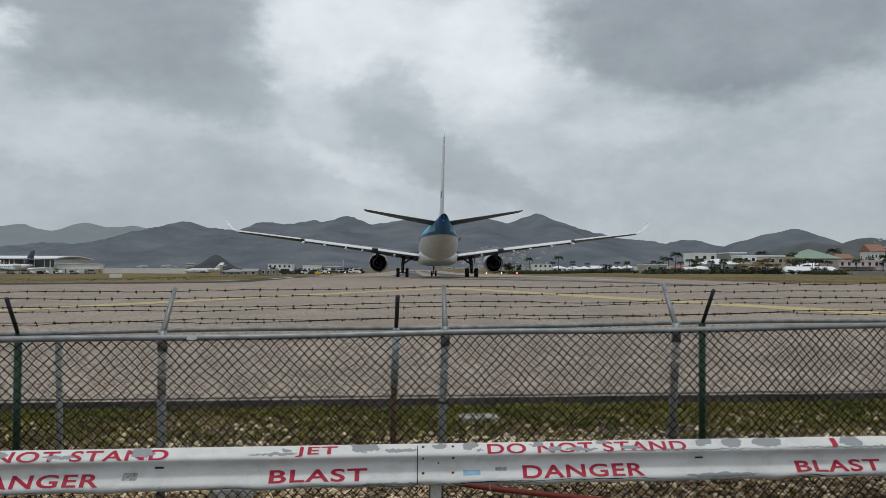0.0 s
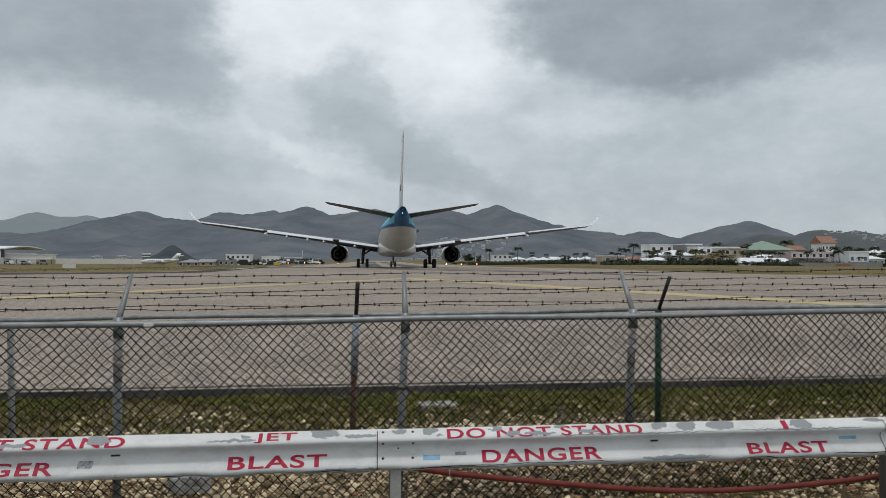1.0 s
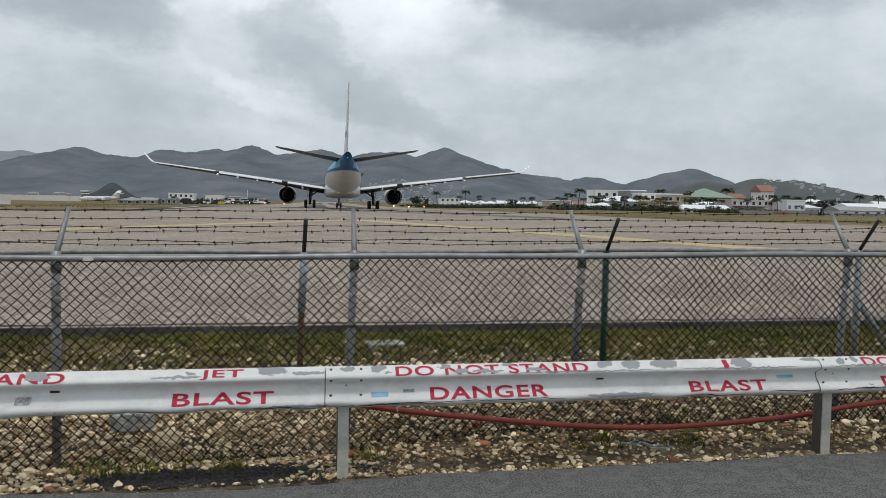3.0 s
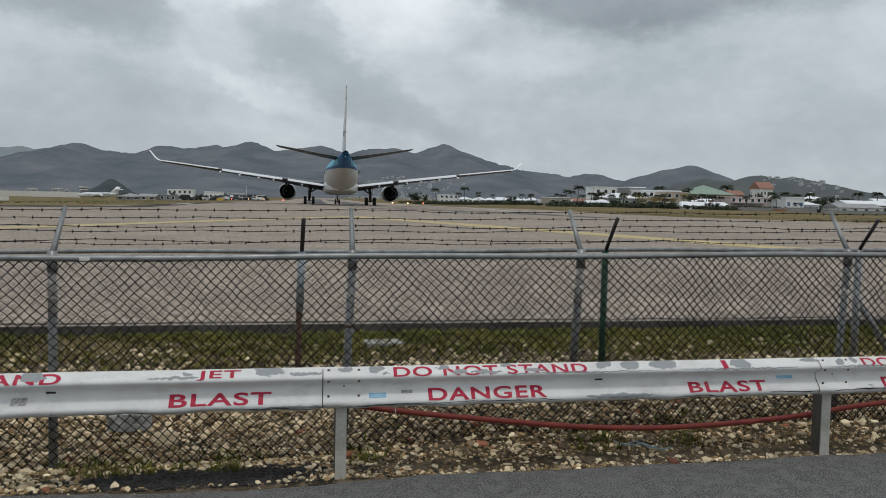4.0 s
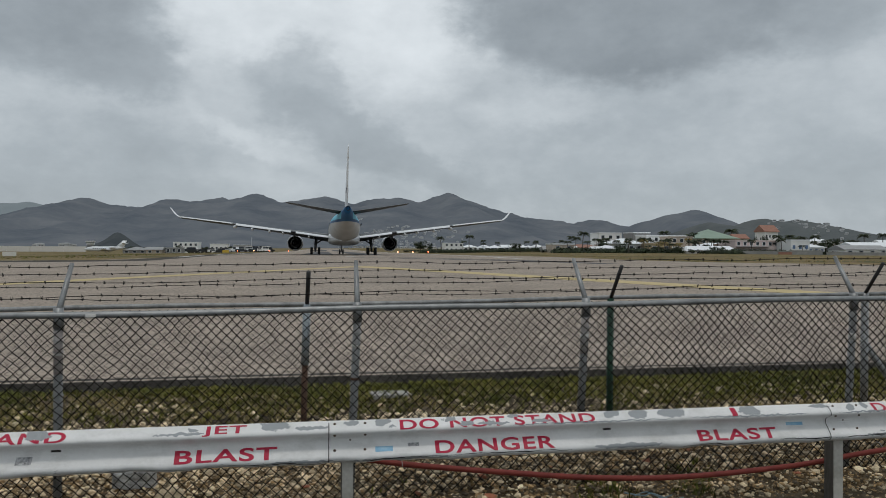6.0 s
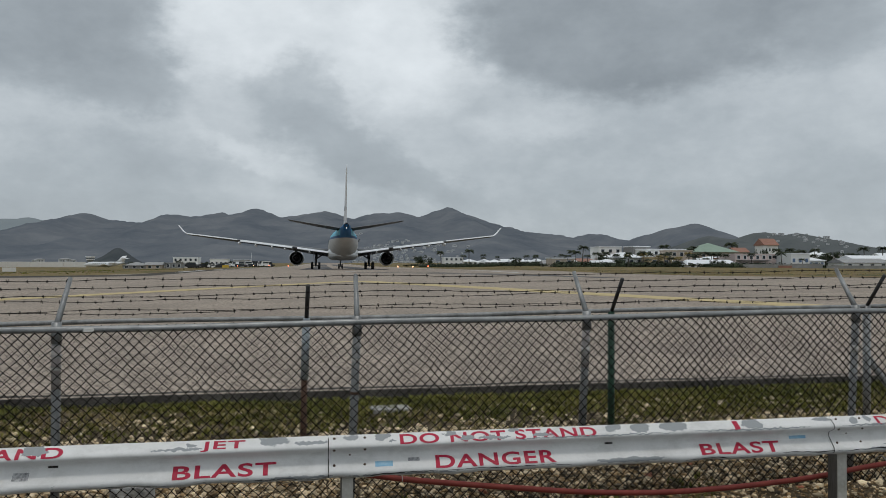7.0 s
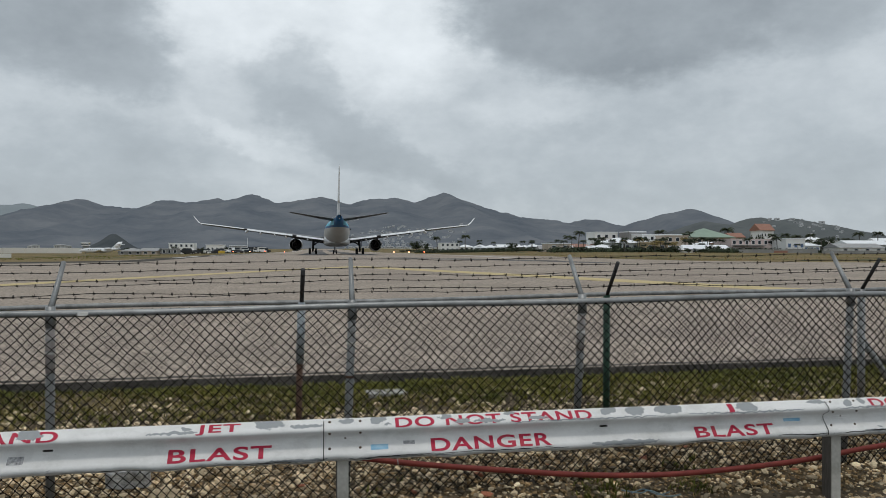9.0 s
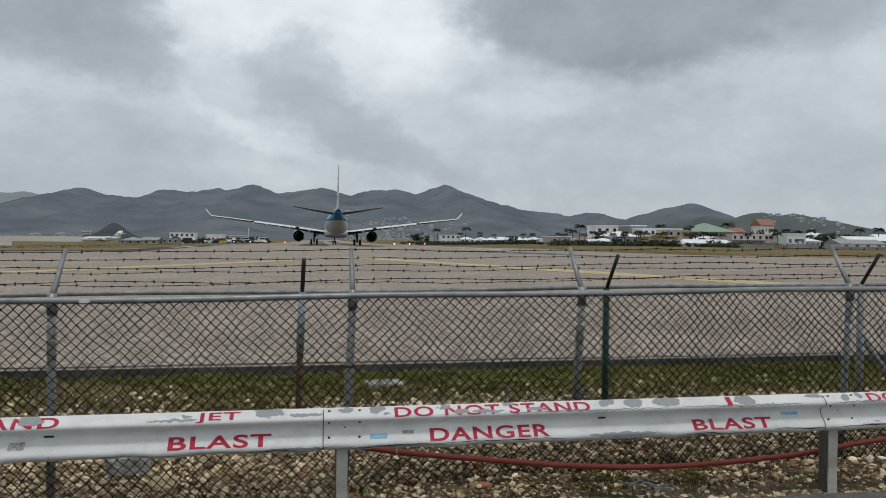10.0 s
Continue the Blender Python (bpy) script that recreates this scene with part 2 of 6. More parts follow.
TARMAC_EDGE = mat("dark_tarmac_edge", (0.022, 0.020, 0.018), (0.085, 0.078, 0.068), 1.8, 0.95, 0.6, fine=40, spec=0.15)


# ---------------------------------------------------------------- mesh helpers
def part(name, bm, material, parent=None, label=""):
    me = bpy.data.meshes.new(name)
    bm.to_mesh(me)
    bm.free()
    me.materials.append(material)
    ob = new(name, me)
    ob.parent = parent
    return tagged(ob, label) if label else ob


def raw(name, verts, faces, material, parent=None, label="", smooth=False):
    me = bpy.data.meshes.new(name)
    me.from_pydata(verts, [], faces)
    me.materials.append(material)
    if smooth:
        me.shade_smooth()
    ob = new(name, me)
    ob.parent = parent
    return tagged(ob, label) if label else ob


def thing(name, label, category, group="", kind="", at=(0, 0, 0), turn=0):
    ob = new(name)
    ob.matrix_basis = pose(*at, 0, 0, turn)
    return tagged(ob, label, category, group, kind)


def box(bm, x0, x1, y0, y1, z0, z1, bevel=0.0, m=None):
    r = bmesh.ops.create_cube(bm, size=1)
    vs = r["verts"]
    for v in vs:
        v.co = Vector(((x0 + x1) / 2 + v.co.x * (x1 - x0), (y0 + y1) / 2 + v.co.y * (y1 - y0), (z0 + z1) / 2 + v.co.z * (z1 - z0)))
        if m:
            v.co = m @ v.co
    if bevel:
        bmesh.ops.bevel(bm, geom=list({e for v in vs for e in v.link_edges}), offset=bevel, segments=2, affect="EDGES", profile=0.7)
    return bm


def boxed(*a, **k):
    return box(bmesh.new(), *a, **k)


def tube(V, Fc, pts, r, n=6, caps=True):
    """A tube along pts, added to the lists V and Fc; r: one radius, or one for each point."""
    base = len(V)
    P = [Vector(p) for p in pts]
    rr = r if isinstance(r, (list, tuple)) else [r] * len(P)
    side = None
    for i, p in enumerate(P):
        d = (P[min(i + 1, len(P) - 1)] - P[max(i - 1, 0)]).normalized()
        if side is None:
            side = d.orthogonal().normalized()
        side = (side - d * side.dot(d)).normalized()
        up = d.cross(side)
        for k in range(n):
            a = 2 * math.pi * k / n
            V.append(tuple(p + (side * math.cos(a) + up * math.sin(a)) * rr[i]))
    for i in range(len(P) - 1):
        for k in range(n):
            a, b = base + i * n + k, base + i * n + (k + 1) % n
            Fc.append((a, b, b + n, a + n))
    if caps:
        Fc.append(tuple(base + k for k in reversed(range(n))))
        Fc.append(tuple(base + (len(P) - 1) * n + k for k in range(n)))


def rod(name, pts, r, material, parent=None, label="", n=12):
    V, Fc = [], []
    tube(V, Fc, pts, r, n)
    ob = raw(name, V, Fc, material, parent, label, smooth=True)
    return ob


def loft(name, rings, material, parent=None, label="", caps=True, smooth=True):
    """Joins rings of equal count, given as lists of points, into one skin."""
    n = len(rings[0])
    V = [tuple(p) for r in rings for p in r]
    Fc = [(i * n + k, i * n + (k + 1) % n, (i + 1) * n + (k + 1) % n, (i + 1) * n + k) for i in range(len(rings) - 1) for k in range(n)]
    if caps:
        Fc += [tuple(reversed(range(n))), tuple((len(rings) - 1) * n + k for k in range(n))]
    return raw(name, V, Fc, material, parent, label, smooth)


def circle(y, cx, cz, rx, rz=None, n=28):
    rz = rz or rx
    return [(cx + rx * math.cos(2 * math.pi * k / n), y, cz + rz * math.sin(2 * math.pi * k / n)) for k in range(n)]


# ---------------------------------------------------------------- ground
LEAN = 0.0661  # the road, rail and fences run about 3.8 degrees off the x axis


def along(x, q, z=0.0):
    """A point x along the road, q metres ahead of it."""
    return (x, q + LEAN * x, z)


def sstep(v, a, b):
    u = min(1.0, max(0.0, (v - a) / (b - a)))
    return u * u * (3 - 2 * u)


def runway_z(y):
    z = 0.40 + 0.22 * sstep(y, 10, 70)
    return z - 0.0036 * max(0.0, min(y, 500) - 132)


def ground_z(x, y):
    q = y - LEAN * x
    if q < 5.72:
        return -0.02
    near = -0.02 + 0.03 * sstep(q, 5.72, 6.2) + 0.15 * sstep(q, 6.2, 7.3) + 0.14 * sstep(q, 7.3, 10.2)
    near += 0.17 * sstep(x, -0.2, 1.2) * sstep(q, 5.85, 6.35) * (1 - sstep(q, 7.0, 8.8))
    if q < 10.4:
        return near + 0.02 * noise.noise((x * 0.9, y * 0.9, 0))
    z = runway_z(y) - 0.09 - 0.012
    side = x - 3.6
    if side > 24:
        z += 0.08 + 0.5 * sstep(side, 36, 70) * sstep(y, 140, 225) - 0.3 * sstep(side, 90, 150) * sstep(y, 140, 225) + 0.5 * sstep(y, 232, 300) * sstep(side, 40, 90)
    if side < -24:
        z += 0.08 - 0.75 * sstep(-side, 26, 70)
    return z


def build_ground():
    xs = [-4600, -2500, -1400, -800, -500, -300, -200, -140, -100, -80, -65, -50, -40, -32, -26, -21] + [-16 + 0.5 * i for i in range(73)] + [24, 27, 29, 32, 37, 44, 52, 60, 70, 80, 95, 120, 150, 200, 280, 400, 600, 1000, 1800, 3000, 4600]
    ys = [-60, -20, -5, 2, 4.5] + [5.2 + 0.2 * i for i in range(36)] + [12.6, 14, 17, 22, 30, 40, 55, 70, 90, 110, 132, 160, 190, 215, 232, 245, 260, 280, 300, 340, 400, 500, 650, 900, 1300, 2000, 3000, 4700]
    V = []
    for y in ys:
        for x in xs:
            yy = y + (LEAN * x if y < 13 and abs(x) < 40 else 0)
            V.append((x, yy, ground_z(x, yy)))
    n = len(xs)
    Fc = [(j * n + i, j * n + i + 1, (j + 1) * n + i + 1, (j + 1) * n + i) for j in range(len(ys) - 1) for i in range(n - 1)]
    ob = raw("ground", V, Fc, FIELD, smooth=True)
    ob.data.materials.append(EARTH)
    for p in ob.data.polygons:
        if p.center.y - LEAN * p.center.x < 10.6 and abs(p.center.x) < 40:
            p.material_index = 1
    tagged(ob, "dry grass and stony earth around the runway", "ground", kind="structure")


build_ground()


def build_road():
    # asphalt road in front of the rail, its edge broken and uneven
    V, Fc = [], []
    xs = [-40 + 0.25 * i for i in range(321)]
    for x in xs:
        e = 5.80 + 0.07 * noise.noise((x * 0.9, 3.1, 0)) + 0.05 * noise.noise((x * 3.1, 1.0, 0)) - 0.12 * sstep(x, 0.9, -0.2) * sstep(x, -2.6, -1.0)
        V += [along(x, -9, 0.0), along(x, e - 0.06, 0.0), along(x, e, -0.015), along(x, e + 0.02, -0.08)]
    for i in range(len(xs) - 1):
        for k in range(3):
            Fc.append((i * 4 + k, i * 4 + 4 + k, i * 4 + 5 + k, i * 4 + 1 + k))
    tagged(raw("road", V, Fc, ASPHALT), "dark grey asphalt road with a crumbling edge", "road", kind="structure")


build_road()


def pad_left(y):
    """The pad's left edge, y metres past the runway's near end."""
    return -19.0 - 60 * sstep(y, 78, 30)


def build_runway():
    # a slab with a low dark edge towards the road; wide turning pad at the near end
    V, Fc = [], []
    ys = [0.0, 0.25, 0.7, 1.6, 4, 8, 14, 20, 28, 36, 46, 58, 72, 88, 104, 118, 132, 160, 200, 260, 340, 430, 520, 700, 1000, 1500]
    cols = [i / 24 for i in range(25)]
    for y in ys:
        left = pad_left(y)
        right = 26.0 + 9.5 * sstep(y, 170, 115) + 34 * sstep(y, 80, 42)
        for c in cols:
            x = left + (right - left) * c
            ramp = max(0.0, 1 - y / 60)
            wob = 0.05 * noise.noise((x * 0.6, 0, 4))
            yy = 10.3 + y + (LEAN * min(x, 30) + wob) * ramp
            V.append((x, yy, runway_z(yy)))
    n = len(cols)
    for j in range(len(ys) - 1):
        for i in range(n - 1):
            Fc.append((j * n + i, j * n + i + 1, (j + 1) * n + i + 1, (j + 1) * n + i))
    ob = raw("runway", V, Fc, RUNWAY, smooth=True)
    tagged(ob, "pinkish grey asphalt runway with a turning pad", "runway", kind="structure")
    V, Fc = [], []
    xs = [-60 + 0.5 * i for i in range(241)]
    for x in xs:
        wob = 0.05 * noise.noise((x * 0.6, 0, 4))
        zt = runway_z(10.3)
        top = 10.3 + LEAN * min(x, 30) + wob
        j = 0.02 * noise.noise((x * 2.3, 9, 0))
        V += [(x, top - 0.20, zt - 0.24), (x, top - 0.12 + j, zt - 0.13), (x, top - 0.03 + j, zt - 0.005), (x, top + 0.22 + 4 * j, zt + 0.004)]
    for i in range(len(xs) - 1):
        for k in range(3):
            Fc.append((i * 4 + k, i * 4 + 4 + k, i * 4 + 5 + k, i * 4 + 1 + k))
    tagged(raw("runway_edge", V, Fc, TARMAC_EDGE), "dark tarmac lip along the runway end", "runway edge", kind="structure")


build_runway()


def build_shoulder():
    # dark worn strip of older asphalt inside the left edge
    V, Fc = [], []
    ys = [34 + 3.0 * i for i in range(90)]
    for i, y in enumerate(ys):
        w = 1.0 * noise.noise((y * 0.08, 2.0, 0))
        for x, yy in ((pad_left(y) + 0.1, y + 10.3), (pad_left(y) + 3.2 + w, y + 3.4 + w)):
            V.append((x, yy, runway_z(yy) + 0.008))
    Fc = [(2 * i, 2 * i + 1, 2 * i + 3, 2 * i + 2) for i in range(len(ys) - 1)]
    tagged(raw("runway_shoulder", V, Fc, SHOULDER), "dark older asphalt strip along the runway edge", "runway shoulder", kind="structure")


SHOULDER = mat("dark_shoulder_asphalt", (0.030, 0.028, 0.024), (0.090, 0.080, 0.066), 0.35, 0.95, 0.2, fine=4, spec=0.15)
build_shoulder()


def stripe(name, pts, width, material, label):
    """Paint along pts on the runway."""
    V, Fc = [], []
    P = [Vector(p) for p in pts]
    for i, p in enumerate(P):
        d = (P[min(i + 1, len(P) - 1)] - P[max(i - 1, 0)]).normalized()
        s = Vector((d.y, -d.x)) * width / 2
        for q in (p - s, p + s):
            V.append((q.x, q.y, runway_z(q.y) + 0.012))
    for i in range(len(P) - 1):
        Fc.append((2 * i, 2 * i + 1, 2 * i + 3, 2 * i + 2))
    return tagged(raw(name, V, Fc, material), label, "runway marking", kind="structure")


def line_pts(a, b, n=14):
    return [(a[0] + (b[0] - a[0]) * i / n, a[1] + (b[1] - a[1]) * i / n) for i in range(n + 1)]


stripe("runway_marking", line_pts((-18.4, 23.0), (2.2, 59.0)), 1.3, PAINT_YELLOW, "worn yellow chevron line on the runway")
stripe("runway_marking", line_pts((2.2, 59.6), (20.6, 20.0)), 2.0, PAINT_YELLOW, "worn yellow chevron line on the runway")
for x in (-17.6, 24.6):
    stripe("runway_marking", line_pts((x, 105), (x, 900), 40), 0.9, PAINT_WHITE, "white runway edge line")
stripe("runway_marking", line_pts((3.6, 116.5), (3.6, 119.5), 2), 1.4, PAINT_WHITE, "short white threshold mark")
stripe("runway_marking", line_pts((12.8, 94), (16.2, 88), 4), 0.5, PAINT_WHITE, "short worn white guide line")
stripe("tyre_mark", [(4, 108), (9, 104), (14, 97.5), (19, 88.5), (23, 79), (25, 71)], 2.6, RUBBER_MARK, "dark curved tyre rubber marks")
stripe("tyre_mark", [(9, 113), (14, 107), (19, 97), (24, 84)], 1.6, RUBBER_MARK, "dark curved tyre rubber marks")
stripe("tyre_mark", line_pts((-1.4, 150), (-1.4, 800), 40), 6.0, RUBBER_MARK, "broad dark band of landing tyre rubber")
stripe("tyre_mark", line_pts((8.6, 150), (8.6, 800), 40), 6.0, RUBBER_MARK, "broad dark band of landing tyre rubber")


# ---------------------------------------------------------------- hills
# distance haze is mixed into the hill colours, palest on the far ridge
HILL = mat("haze_tinted_scrub_hillside", (0.090, 0.106, 0.128), (0.190, 0.200, 0.212), 0.0065, 0.95, fine=0.045, spec=0.0)
HILL_FAR = mat("far_haze_tinted_hillside", (0.21, 0.24, 0.255), (0.25, 0.28, 0.29), 0.004, 0.95, fine=0.03, spec=0.0)
HILL_NEAR = mat("near_haze_tinted_scrub", (0.080, 0.092, 0.096), (0.150, 0.158, 0.156), 0.008, 0.95, fine=0.08, spec=0.0)


def hill(name, peaks, material, label, foot, y0, step, rough, base=-6.0):
    """A range: peaks as (x, ridge distance, height, half width, depth); noise gives the spurs."""
    x0 = min(p[0] - 2.2 * p[3] for p in peaks)
    x1 = max(p[0] + 2.2 * p[3] for p in peaks)
    y1 = max(p[1] + p[4] * 1.2 for p in peaks)
    nx, ny = int((x1 - x0) / step), int((y1 - y0) / (step * 2.2))
    V = []
    for j in range(ny + 1):
        y = y0 + (y1 - y0) * j / ny
        for i in range(nx + 1):
            x = x0 + (x1 - x0) * i / nx
            h = 0.0
            for px, py, ph, pw, pd in peaks:
                wx = 25 * noise.noise((x * 0.004, y * 0.004, 2.0)) + 9 * noise.noise((x * 0.02, y * 0.012, 5.0))
                u = abs(x + wx - px) / pw
                v = abs(y - py + 60 * noise.noise((x * 0.006, 7.0, 0))) / pd
                k = ph * math.exp(-u ** 1.9) * max(0.0, 1 - v) ** 1.15
                h = (h ** 3 + k ** 3) ** 0.3333
            edge = sstep(h, 0, 30)
            h += edge * rough * (noise.noise((x * 0.011, y * 0.008, 0)) + 0.5 * noise.noise((x * 0.035, y * 0.03, 3)) + 0.16 * noise.noise((x * 0.12, y * 0.1, 5)))
            V.append((x, y, base + h))
    n = nx + 1
    Fc = [(j * n + i, j * n + i + 1, (j + 1) * n + i + 1, (j + 1) * n + i) for j in range(ny) for i in range(nx)]
    return tagged(raw(name, V, Fc, material, smooth=True), label, "hill", kind="structure")


RIDGE = [(-1250, 2900, 88, 330, 900), (-964, 3000, 125, 210, 1200), (-834, 3000, 155, 140, 1300), (-692, 3000, 146, 210, 1200), (-536, 3000, 140, 100, 1100), (-414, 3050, 169, 210, 1200), (-246, 3000, 179, 180, 1300),
         (-95, 3000, 139, 200, 1200), (-21, 3050, 153, 130, 1200), (68, 3000, 146, 200, 1200), (187, 3000, 157, 140, 1200), (274, 3000, 162, 150, 1200), (388, 3000, 148, 140, 1200), (444, 3000, 181, 118, 1300),
         (552, 3000, 156, 160, 1200), (672, 3000, 108, 190, 1100), (799, 2950, 105, 190, 1000), (967, 2900, 105, 120, 900), (1130, 2950, 81, 190, 900)]
hill("hill", RIDGE, HILL, "long scrub hill range, haze grey put into its colour", 0, 1500, 11, 11.0)
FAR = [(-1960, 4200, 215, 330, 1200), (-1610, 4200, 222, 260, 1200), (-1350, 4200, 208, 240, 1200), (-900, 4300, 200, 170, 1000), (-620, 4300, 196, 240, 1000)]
hill("hill", FAR, HILL_FAR, "far hill ridge, paled by haze put into its colour", 0, 3200, 26, 8.0)
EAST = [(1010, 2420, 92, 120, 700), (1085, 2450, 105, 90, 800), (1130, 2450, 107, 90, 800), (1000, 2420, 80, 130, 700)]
hill("hill", EAST, HILL, "rounded dark green hill, greyed by haze in its colour", 0, 1500, 12, 4.0)
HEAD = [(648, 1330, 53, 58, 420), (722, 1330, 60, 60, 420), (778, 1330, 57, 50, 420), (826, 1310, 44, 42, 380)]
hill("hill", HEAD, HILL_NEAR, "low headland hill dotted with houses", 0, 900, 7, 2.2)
# small hill, its scrub colour greyed for haze too
CONE = [(-261, 1120, 25, 23, 120), (-276, 1130, 15, 34, 120)]
hill("hill", CONE, mat("haze_greyed_dark_scrub", (0.052, 0.060, 0.066), (0.095, 0.104, 0.108), 0.02, 0.95, fine=0.2, spec=0.0), "small dark wooded hill behind the apron", 0, 960, 4, 2.0)


# ---------------------------------------------------------------- guard rail
FLAKES = [(-3.2, 0.262, 0.20, 0.012), (-2.72, 0.268, 0.07, 0.020), (-2.3, 0.250, 0.10, 0.010), (-1.80, 0.268, 0.075, 0.024), (-0.92, 0.248, 0.15, 0.007), (-0.85, 0.264, 0.03, 0.008), (-0.325, 0.272, 0.095, 0.023), (-0.08, 0.257, 0.115, 0.010),
          (0.20, 0.272, 0.038, 0.012), (0.40, 0.274, 0.045, 0.020), (0.46, 0.250, 0.016, 0.008), (0.86, 0.277, 0.036, 0.016), (0.99, 0.250, 0.055, 0.012), (1.17, 0.248, 0.10, 0.010), (1.33, 0.280, 0.05, 0.010), (1.52, 0.252, 0.05, 0.010),
          (2.07, 0.275, 0.055, 0.022), (2.27, 0.268, 0.065, 0.026), (2.19, 0.052, 0.26, 0.017), (2.53, 0.270, 0.10, 0.028), (1.9, 0.232, 0.62, 0.0045), (3.15, 0.232, 0.5, 0.005), (3.17, 0.266, 0.085, 0.028), (3.75, 0.276, 0.07, 0.012),
          (4.02, 0.264, 0.042, 0.022), (4.14, 0.272, 0.035, 0.016), (4.32, 0.052, 0.24, 0.009), (4.2, 0.232, 0.3, 0.006), (-0.15, 0.035, 0.22, 0.010), (0.55, 0.030, 0.35, 0.008), (5.0, 0.268, 0.12, 0.022), (5.9, 0.262, 0.2, 0.016)]


def rail_material(name, paint, paint2, red=False):
    """White road paint, chipped to grey zinc along the top and in streaks, with grime and rust specks."""
    mt = mat(name, paint, paint2, 3.0, 0.7, 0.06, fine=40)
    N, L, b = nodes_of(mt)
    src = b.inputs["Base Color"].links[0].from_socket
    geo = N.new("ShaderNodeNewGeometry")
    sep = N.new("ShaderNodeSeparateXYZ")
    L.new(geo.outputs["Position"], sep.inputs[0])

    def noise_at(scale, stretch, detail=5, rough=0.6):
        mp = N.new("ShaderNodeMapping")
        mp.inputs["Scale"].default_value = stretch
        L.new(geo.outputs["Position"], mp.inputs[0])
        n = N.new("ShaderNodeTexNoise")
        n.inputs["Scale"].default_value, n.inputs["Detail"].default_value, n.inputs["Roughness"].default_value = scale, detail, rough
        L.new(mp.outputs[0], n.inputs["Vector"])
        return n.outputs["Fac"]

    def ramp(v, lo, hi, a=0.0, c=1.0):
        n = N.new("ShaderNodeMapRange")
        n.inputs["From Min"].default_value, n.inputs["From Max"].default_value = lo, hi
        n.inputs["To Min"].default_value, n.inputs["To Max"].default_value = a, c
        L.new(v, n.inputs["Value"])
        return n.outputs[0]

    def math2(op, a, c=0.0):
        n = N.new("ShaderNodeMath")
        n.operation = op
        for s, v in zip(n.inputs, (a, c)):
            if hasattr(v, "is_output"):
                L.new(v, s)
            else:
                s.default_value = v
        return n.outputs[0]

    def over(fac, colour):
        nonlocal src
        mx = N.new("ShaderNodeMix")
        mx.data_type = "RGBA"
        L.new(fac, mx.inputs["Factor"])
        L.new(src, mx.inputs["A"])
        mx.inputs["B"].default_value = (*colour, 1)
        src = mx.outputs["Result"]

    chips = math2("ADD", noise_at(2.2, (1.0, 1.0, 4.5), 6, 0.62), ramp(sep.outputs[2], 0.59, 0.53, 0.0, 0.05))
    # flakes lost down to the zinc: place along the rail, height, half length, half height
    wob_x = math2("MULTIPLY", math2("SUBTRACT", noise_at(14, (1, 1, 1), 4), 0.5), 0.16)
    wob_z = math2("MULTIPLY", math2("SUBTRACT", noise_at(19, (1.3, 1, 1), 4), 0.5), 0.040)
    px, pz = math2("ADD", sep.outputs[0], wob_x), math2("ADD", sep.outputs[2], wob_z)
    near = None
    for cx, ch, rx, rh in FLAKES:
        d = math2("ADD", math2("POWER", math2("ABSOLUTE", math2("DIVIDE", math2("SUBTRACT", px, cx), rx)), 2.0), math2("POWER", math2("ABSOLUTE", math2("DIVIDE", math2("SUBTRACT", pz, 0.495 + ch), rh)), 2.0))
        near = math2("MINIMUM", near, d) if near else d
    mask = math2("MAXIMUM", ramp(near, 1.06, 0.94), ramp(chips, 0.70, 0.715) if red else ramp(chips, 0.685, 0.70))
    over(ramp(noise_at(2.6, (1.6, 1, 3), 6, 0.68), 0.50, 0.72, 0.0, 0.5), (0.44, 0.43, 0.40) if not red else (0.40, 0.10, 0.10))
    over(mask, (0.30, 0.315, 0.32))
    over(ramp(noise_at(9, (1, 1, 0.4), 3), 0.74, 0.78, 0.0, 0.8), (0.13, 0.075, 0.045))
    L.new(src, b.inputs["Base Color"])
    return mt


RAIL_WHITE = rail_material("chipped_white_rail_paint", (0.66, 0.655, 0.635), (0.80, 0.79, 0.77))
RAIL_RED = rail_material("worn_red_lettering_paint", (0.36, 0.006, 0.034), (0.47, 0.016, 0.055), True)

# the beam's section: height above the lower lip, and how far it stands out towards the road
SECTION = [(0.000, 0.004), (0.008, 0.020), (0.022, 0.062), (0.032, 0.077), (0.044, 0.083), (0.058, 0.082), (0.070, 0.074), (0.132, 0.014), (0.146, 0.004), (0.166, 0.004), (0.180, 0.014), (0.206, 0.070), (0.216, 0.080), (0.226, 0.083), (0.238, 0.078), (0.250, 0.066), (0.280, 0.014), (0.289, 0.004)]
RAIL_Z, RAIL_Q = 0.495, 5.765
BREAKS = [s[0] for s in SECTION]


def out_at(h):
    for (a, da), (b, db) in zip(SECTION, SECTION[1:]):
        if a <= h <= b:
            return da + (db - da) * (h - a) / (b - a)
    return 0.0


def dents(x, h):
    low = sstep(h, 0.10, 0.0)
    d = 0.010 * noise.noise((x * 1.7, h * 3, 8)) + low * 0.020 * noise.noise((x * 4.3, 1, 4))
    z = low * (0.015 * noise.noise((x * 3.7, 2, 6)) + 0.006 * noise.noise((x * 11, 2, 6)))
    return d, z


